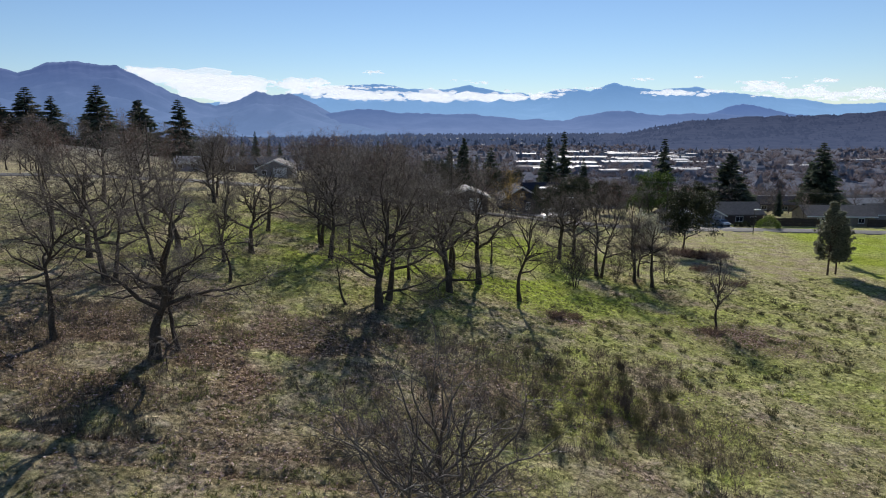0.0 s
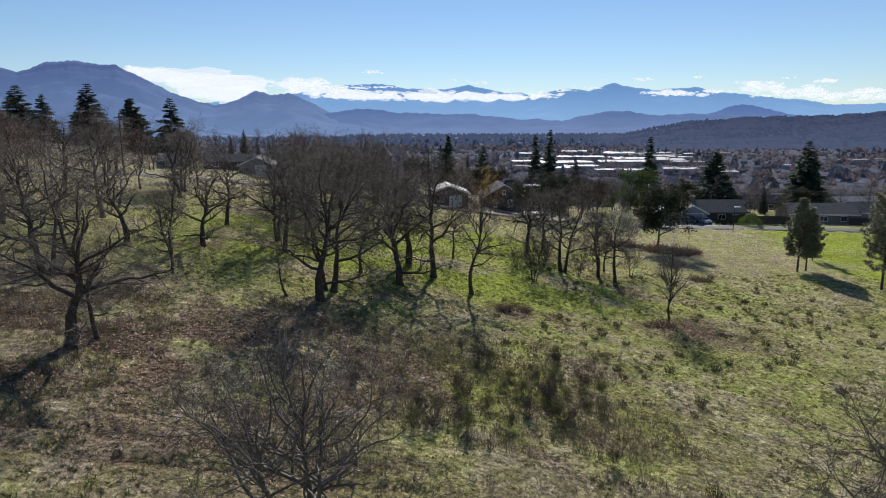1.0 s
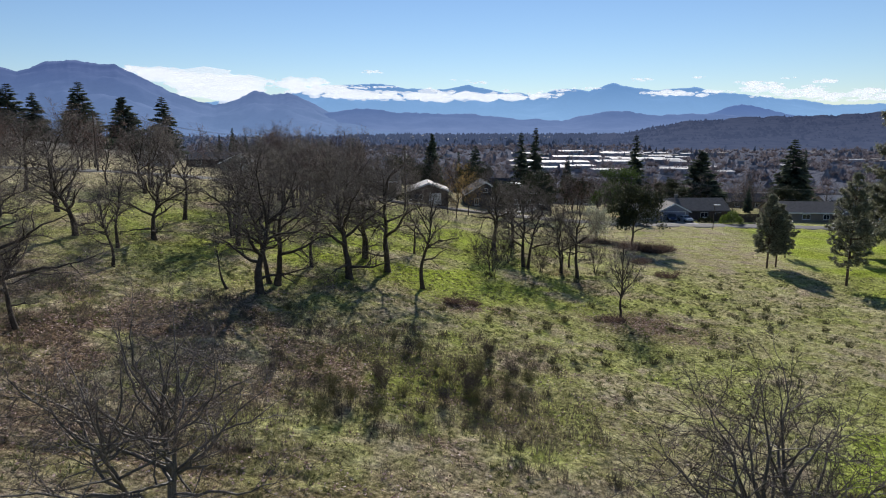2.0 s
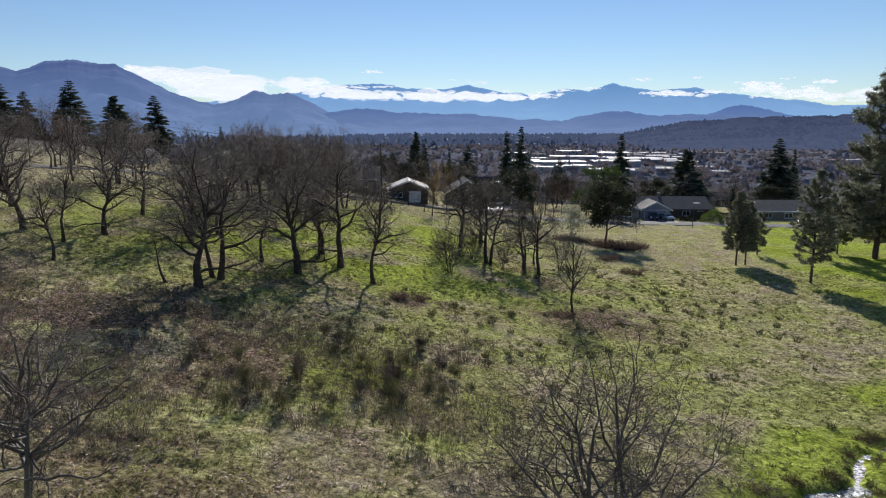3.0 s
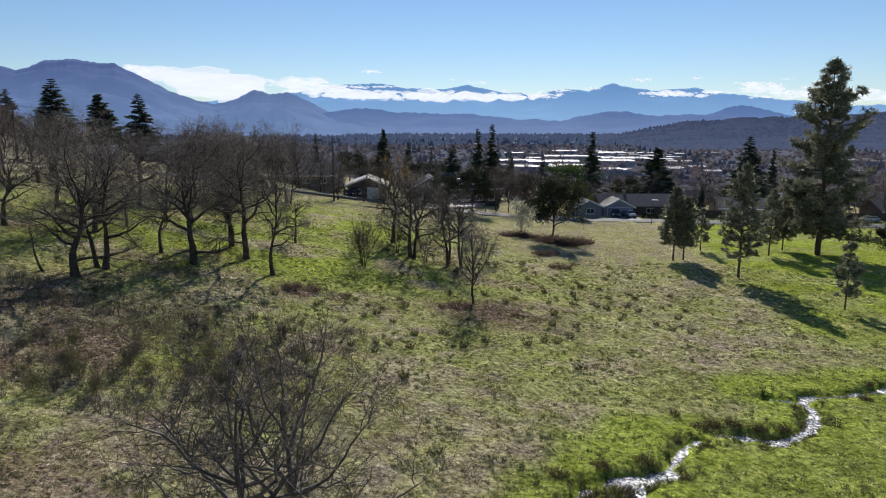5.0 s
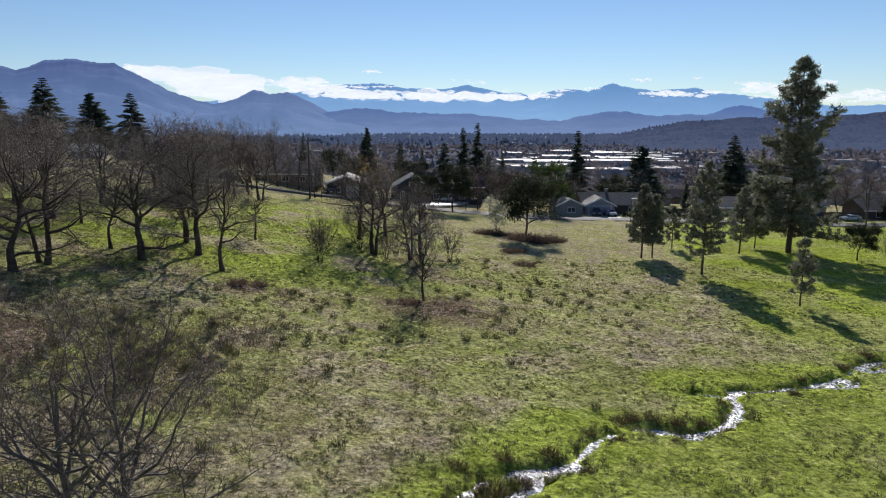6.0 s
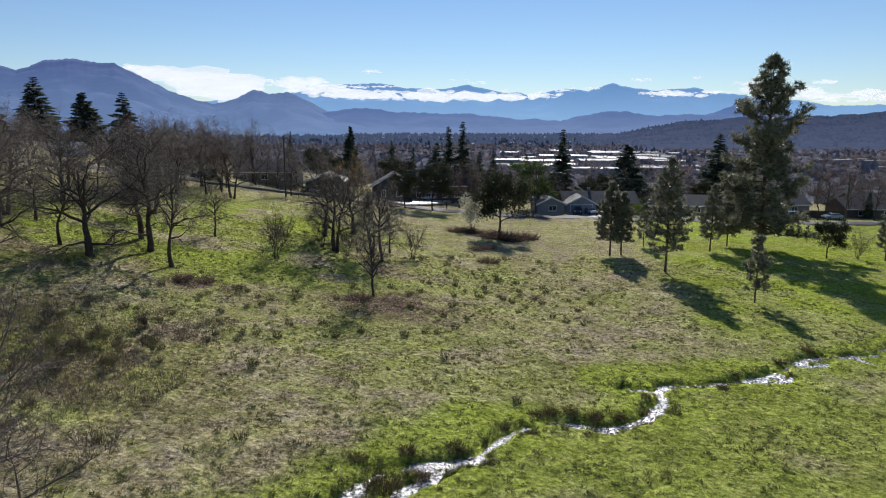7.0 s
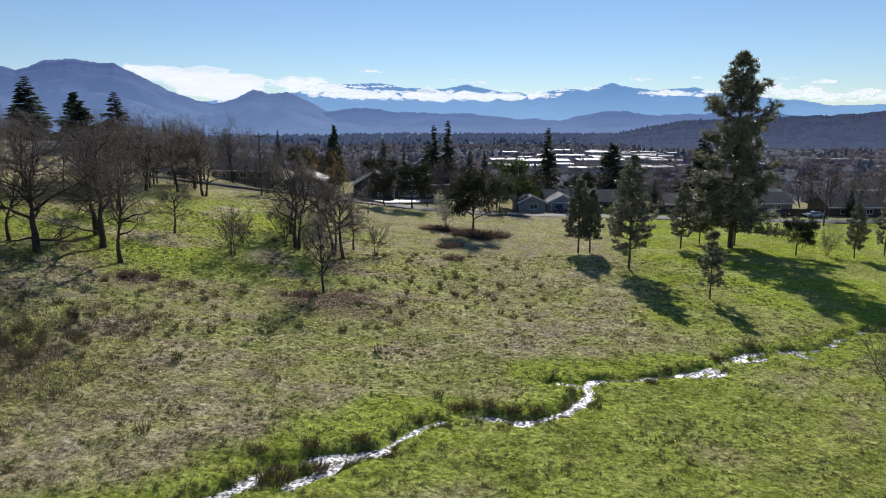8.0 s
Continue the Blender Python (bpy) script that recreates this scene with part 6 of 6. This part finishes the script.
# ---- valley ----
def woods(name, seed, count, area, tall, wide, mat, label, conifer):
    """Far woods: many ragged small crowns in one mesh."""
    rng = np.random.default_rng(seed)
    x, y = area(rng, count)
    z = hill(x, y)
    P = np.column_stack([x, y, z - 0.5])
    t = tall * rng.uniform(0.6, 1.3, count)
    if conifer:
        a = spikes(P + np.column_stack([0 * x, 0 * x, 0.15 * t]), np.column_stack([rng.normal(size=count) * 0.3, 0 * x, t * 0.85]), wide * 0.5 * rng.uniform(0.7, 1.2, count), 5)
        b = spikes(P, np.column_stack([0 * x, 0 * x, t * 0.6]), wide * 0.62 * rng.uniform(0.8, 1.2, count), 5)
        V, F = joined([a, b])
    else:
        per = 44
        Q = np.repeat(P + np.column_stack([0 * x, 0 * x, t * 0.35]), per, 0)
        D = rand_dirs(rng, count * per) * np.array([wide * 0.55, wide * 0.55, 1.0]) + np.array([0, 0, 1.0]) * np.repeat(t, per)[:, None] * rng.uniform(0.1, 0.6, (count * per, 1))
        V, F = blades(Q, D, np.full(count * per, wide * 0.03), rng)
    return tagged(new(name, mesh_of(name, V, F, mat)), label, "woods", kind="stuff")


def fan(y0, y1, bias=1.0, left=-0.75, right=0.8):
    def area(rng, n):
        y = y0 + (y1 - y0) * rng.random(n) ** bias
        x = 20 + y * rng.uniform(left, right, n)
        x = np.where((y > 1250) & (x > 0.26 * y - 60) , x - 0.5 * y, x)
        clump = fbm(x, y, 120, 61) > -0.15
        x = np.where(clump, x, x + rng.normal(size=n) * 40)
        return x, y
    return area


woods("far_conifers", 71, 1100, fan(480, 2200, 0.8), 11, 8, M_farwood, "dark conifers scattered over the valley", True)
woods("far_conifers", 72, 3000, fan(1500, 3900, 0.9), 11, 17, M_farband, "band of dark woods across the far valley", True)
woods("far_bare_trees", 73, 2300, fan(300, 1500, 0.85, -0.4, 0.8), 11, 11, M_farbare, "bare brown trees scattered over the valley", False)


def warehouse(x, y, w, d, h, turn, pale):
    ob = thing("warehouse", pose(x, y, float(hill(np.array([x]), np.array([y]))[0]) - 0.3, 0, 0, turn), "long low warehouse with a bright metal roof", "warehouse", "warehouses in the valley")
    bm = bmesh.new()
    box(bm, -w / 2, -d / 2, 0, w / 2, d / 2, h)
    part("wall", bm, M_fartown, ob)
    r = gable_roof(d, w, h + 0.02, d * 0.05, 0.6, 0.3)
    bmesh.ops.rotate(r, verts=r.verts, matrix=Matrix.Rotation(radians(90), 3, 'Z'))
    part("roof", r, M_farroof if pale else M_roofgrey, ob)
    for k in range(3):
        bm = bmesh.new()
        u = -w / 2 + (k + 0.7) * w / 3.6
        box(bm, u - 2, -d / 2 - 0.1, 0.2, u + 2, -d / 2 + 0.05, h * 0.7)
        part("loading_door", bm, M_wallgrey, ob)
    return ob


for i in range(44):
    y = rs.uniform(640, 1150)
    px = rs.uniform(0.10, 0.40) if i < 28 else rs.uniform(-0.25, 0.75)
    warehouse(17 + y * px, y, rs.uniform(16, 46), rs.uniform(10, 20), rs.uniform(4, 7), rs.uniform(-12, 12), rs.random() < 0.6)
for i in range(6):
    y = rs.uniform(690, 1080)
    warehouse(17 + y * rs.uniform(0.15, 0.36), y, rs.uniform(34, 66), rs.uniform(20, 34), rs.uniform(5, 8), rs.uniform(-25, 25), True)
warehouse(150, 800, 62, 30, 7, 3, True)
warehouse(222, 815, 58, 28, 7, 3, True)
warehouse(262, 880, 70, 30, 7, 3, True)


def town(seed, count, area, roof):
    """Small far houses with walls and pitched roofs, as one mesh a part."""
    rng = np.random.default_rng(seed)
    x, y = area(rng, count)
    z = hill(x, y) + ridge_rise(x, y)
    w, d, h = rng.uniform(7, 15, count), rng.uniform(6, 10, count), rng.uniform(2.5, 4.5, count)
    a = rng.uniform(-0.5, 0.5, count)
    V, FW, FR = [], [], []
    for i in range(count):
        c, s = math.cos(a[i]), math.sin(a[i])
        q = [(-w[i] / 2, -d[i] / 2, -3), (w[i] / 2, -d[i] / 2, -3), (w[i] / 2, d[i] / 2, -3), (-w[i] / 2, d[i] / 2, -3), (-w[i] / 2, -d[i] / 2, h[i]), (w[i] / 2, -d[i] / 2, h[i]), (w[i] / 2, d[i] / 2, h[i]), (-w[i] / 2, d[i] / 2, h[i]), (-w[i] / 2, 0, h[i] + 2), (w[i] / 2, 0, h[i] + 2)]
        o = len(V)
        V += [(x[i] + c * u - s * v, y[i] + s * u + c * v, z[i] + k) for u, v, k in q]
        FW += [[o, o + 1, o + 5, o + 4], [o + 1, o + 2, o + 6, o + 9, o + 5], [o + 2, o + 3, o + 7, o + 6], [o + 3, o, o + 4, o + 8, o + 7]]
        FR += [[o + 4, o + 5, o + 9, o + 8], [o + 6, o + 7, o + 8, o + 9]]
    ob = thing("far_town", Matrix.Identity(4), "far town of small houses with pale roofs in the valley", "town", kind="stuff")
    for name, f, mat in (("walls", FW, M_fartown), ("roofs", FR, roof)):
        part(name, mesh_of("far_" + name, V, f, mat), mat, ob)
    return ob


RK = [(378, -36), (490, -23), (601, -12), (693, 9), (822, 29), (951, 34), (1080, 42), (1191, 44), (1339, 48), (1464, 57), (1706, 66), (2074, 76), (2600, 80)]


def ridge_rise(x, y):
    """How far the wooded ridge on the valley's far side stands over the valley floor."""
    top = np.interp(x * 2200 / np.maximum(y, 1), [p[0] for p in RK], [p[1] for p in RK]) - FLOOR
    return np.maximum(0, top) * ramp(y, 1250, 2200) * (np.asarray(x) > 250)


town(81, 130, fan(520, 1500, 0.9, -0.55, 0.75), M_townroof)

town(82, 110, fan(1500, 3300, 1.2, -0.5, 0.2), M_farroof)


def range_of(name, far, depth, knots, base, mat, label, cols=420, rows=26, rough=40.0, size=500.0):
    """A mountain range: a skyline over a slope that falls towards the valley in spurs and gullies."""
    kx, kz = [k[0] for k in knots], [k[1] for k in knots]
    x = np.linspace(kx[0], kx[-1], cols)
    top = np.interp(x, kx, kz)
    for _ in range(1):
        top[1:-1] = (top[:-2] + 2 * top[1:-1] + top[2:]) / 4
    V = []
    for j in range(rows):
        f = j / (rows - 1)
        y = far - depth * (1 - f)
        spur = rough * (fbm(x, np.full(cols, y * 2.0), size, 91, 4)) * math.sin(math.pi * min(1, f * 0.97 + 0.02))
        z = base + (top - base) * f**1.15 + spur * (0.3 + np.clip((top - base) / 300, 0, 1)) + (3.5 * vnoise(x, np.full(cols, 1.0), 22, 5) + 6 * vnoise(x, np.full(cols, 1.0), 90, 6)) * f**4
        V.append(np.column_stack([x * y / far, np.full(cols, y), np.maximum(z, base)]))
    V.append(np.column_stack([x, np.full(cols, far + 40), np.full(cols, base)]))
    V = np.concatenate(V)
    idx = np.arange((rows + 1) * cols).reshape(rows + 1, cols)
    F = np.stack([idx[:-1, :-1], idx[:-1, 1:], idx[1:, 1:], idx[1:, :-1]], -1).reshape(-1, 4)
    return tagged(new(name, mesh_of(name, V, F, mat, True)), label, "mountains", kind="structure")


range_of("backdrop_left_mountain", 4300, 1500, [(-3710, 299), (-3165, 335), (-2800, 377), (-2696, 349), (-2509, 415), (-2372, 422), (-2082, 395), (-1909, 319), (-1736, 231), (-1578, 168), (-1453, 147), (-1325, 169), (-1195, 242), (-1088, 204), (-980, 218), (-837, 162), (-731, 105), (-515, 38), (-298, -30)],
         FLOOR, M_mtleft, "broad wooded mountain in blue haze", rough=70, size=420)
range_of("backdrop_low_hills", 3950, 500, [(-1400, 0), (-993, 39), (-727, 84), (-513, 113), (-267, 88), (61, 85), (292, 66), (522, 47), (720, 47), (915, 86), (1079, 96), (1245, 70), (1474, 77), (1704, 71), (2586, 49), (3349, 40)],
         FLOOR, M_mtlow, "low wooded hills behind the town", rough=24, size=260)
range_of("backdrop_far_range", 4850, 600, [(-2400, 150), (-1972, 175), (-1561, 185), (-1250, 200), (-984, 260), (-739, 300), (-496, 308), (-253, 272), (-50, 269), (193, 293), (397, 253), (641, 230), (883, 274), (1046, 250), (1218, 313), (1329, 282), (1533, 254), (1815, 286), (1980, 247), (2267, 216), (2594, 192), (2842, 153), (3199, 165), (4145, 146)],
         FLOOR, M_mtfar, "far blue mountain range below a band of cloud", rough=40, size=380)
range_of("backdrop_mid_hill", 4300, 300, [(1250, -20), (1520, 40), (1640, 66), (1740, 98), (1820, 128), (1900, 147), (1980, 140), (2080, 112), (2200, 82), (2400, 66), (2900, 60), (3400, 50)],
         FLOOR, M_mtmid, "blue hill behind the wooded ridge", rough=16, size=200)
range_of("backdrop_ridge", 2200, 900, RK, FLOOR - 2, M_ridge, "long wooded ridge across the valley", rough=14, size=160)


def crest_trees():
    """Trees along the crest and slopes of the wooded ridge."""
    rng = np.random.default_rng(95)
    n = 3600
    f = rng.random(n) ** 0.45
    u = rng.uniform(500, 2500, n)
    y = 2200 - 900 * (1 - f)
    x = u * y / 2200
    top = np.interp(u, [p[0] for p in RK], [p[1] for p in RK])
    z = FLOOR + (top - FLOOR) * f**1.15
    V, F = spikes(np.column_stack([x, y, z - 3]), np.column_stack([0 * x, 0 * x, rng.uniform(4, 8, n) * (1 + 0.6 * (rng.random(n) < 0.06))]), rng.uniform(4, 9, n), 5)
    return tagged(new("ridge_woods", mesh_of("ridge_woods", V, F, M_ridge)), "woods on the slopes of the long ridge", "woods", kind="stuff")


crest_trees()


# ---- clouds ----
def cloud(name, seed, puffs, label):
    """A bank of flattened puffs joined in one mesh; puffs: x, z, half width, half height, count."""
    rng = np.random.default_rng(seed)
    bm = bmesh.new()
    bmesh.ops.create_icosphere(bm, subdivisions=1, radius=1.0)
    unit = np.array([v.co[:] for v in bm.verts])
    faces = np.array([[v.index for v in f.verts] for f in bm.faces])
    bm.free()
    pieces = []
    for x, z, w, h, n in puffs:
        for _ in range(int(n * 2.6)):
            u = rng.uniform(-1, 1)
            r = rng.uniform(0.15, 0.95) ** 1.6 * (1 - 0.6 * abs(u))
            c = np.array([x + u * w, 4640 + rng.uniform(-20, 20), z + rng.normal() * 0.36 * h])
            s = np.array([h * r * rng.uniform(1.8, 3.4), h * r, h * r * rng.uniform(0.6, 0.95)])
            lump = 1 + 0.16 * np.sin(4 * unit[:, :1] + rng.uniform(0, 6)) * np.sin(5 * unit[:, 2:] + rng.uniform(0, 6)) + 0.1 * np.sin(11 * unit[:, :1] + 7 * unit[:, 2:])
            pieces.append((c + unit * lump * s, faces))
    V, F = joined(pieces)
    return tagged(new(name, mesh_of(name, V, F, M_cloud, True)), label, "cloud", "clouds over the mountains", "structure")


cloud("backdrop_cloud_bank", 1, [(-2090, 392, 130, 26, 18), (-1900, 350, 200, 55, 24), (-1650, 300, 220, 75, 28), (-1450, 255, 240, 80, 26), (-1000, 300, 220, 45, 22), (-850, 255, 240, 42, 24), (-520, 272, 220, 11, 30), (-850, 268, 200, 12, 20), (-600, 220, 300, 40, 34), (-250, 210, 350, 38, 40), (150, 206, 350, 36, 40), (480, 208, 280, 26, 34), (690, 218, 140, 20, 16), (-1690, 235, 110, 34, 22), (-1560, 212, 100, 26, 18)], "bright bank of low cloud along the mountains")
cloud("backdrop_cloud_bank", 2, [(830, 250, 90, 13, 12), (1010, 262, 120, 9, 14), (1480, 232, 150, 24, 16), (1700, 226, 200, 28, 18), (1900, 240, 120, 14, 10), (2200, 268, 150, 40, 18), (2120, 300, 120, 18, 10), (2420, 240, 200, 26, 18), (2560, 262, 110, 24, 10), (2750, 215, 260, 30, 24), (2950, 240, 140, 26, 12), (3150, 205, 300, 32, 22), (3400, 205, 300, 32, 14), (2450, 212, 350, 20, 26), (2950, 188, 400, 20, 28), (3350, 180, 300, 20, 18)], "bright bank of low cloud above the far range")
cloud("backdrop_small_cloud", 3, [(-480, 372, 70, 16, 9)], "small white cloud in the blue sky")
cloud("backdrop_small_cloud", 4, [(1364, 322, 70, 14, 8)], "small white cloud in the blue sky")
cloud("backdrop_small_cloud", 5, [(2640, 312, 90, 20, 10)], "small white cloud in the blue sky")
cloud("backdrop_small_cloud", 6, [(1770, 335, 40, 14, 5), (120, 318, 80, 8, 6), (250, 300, 60, 12, 6), (2380, 330, 60, 9, 5)], "scattered white cloud wisps near the skyline")
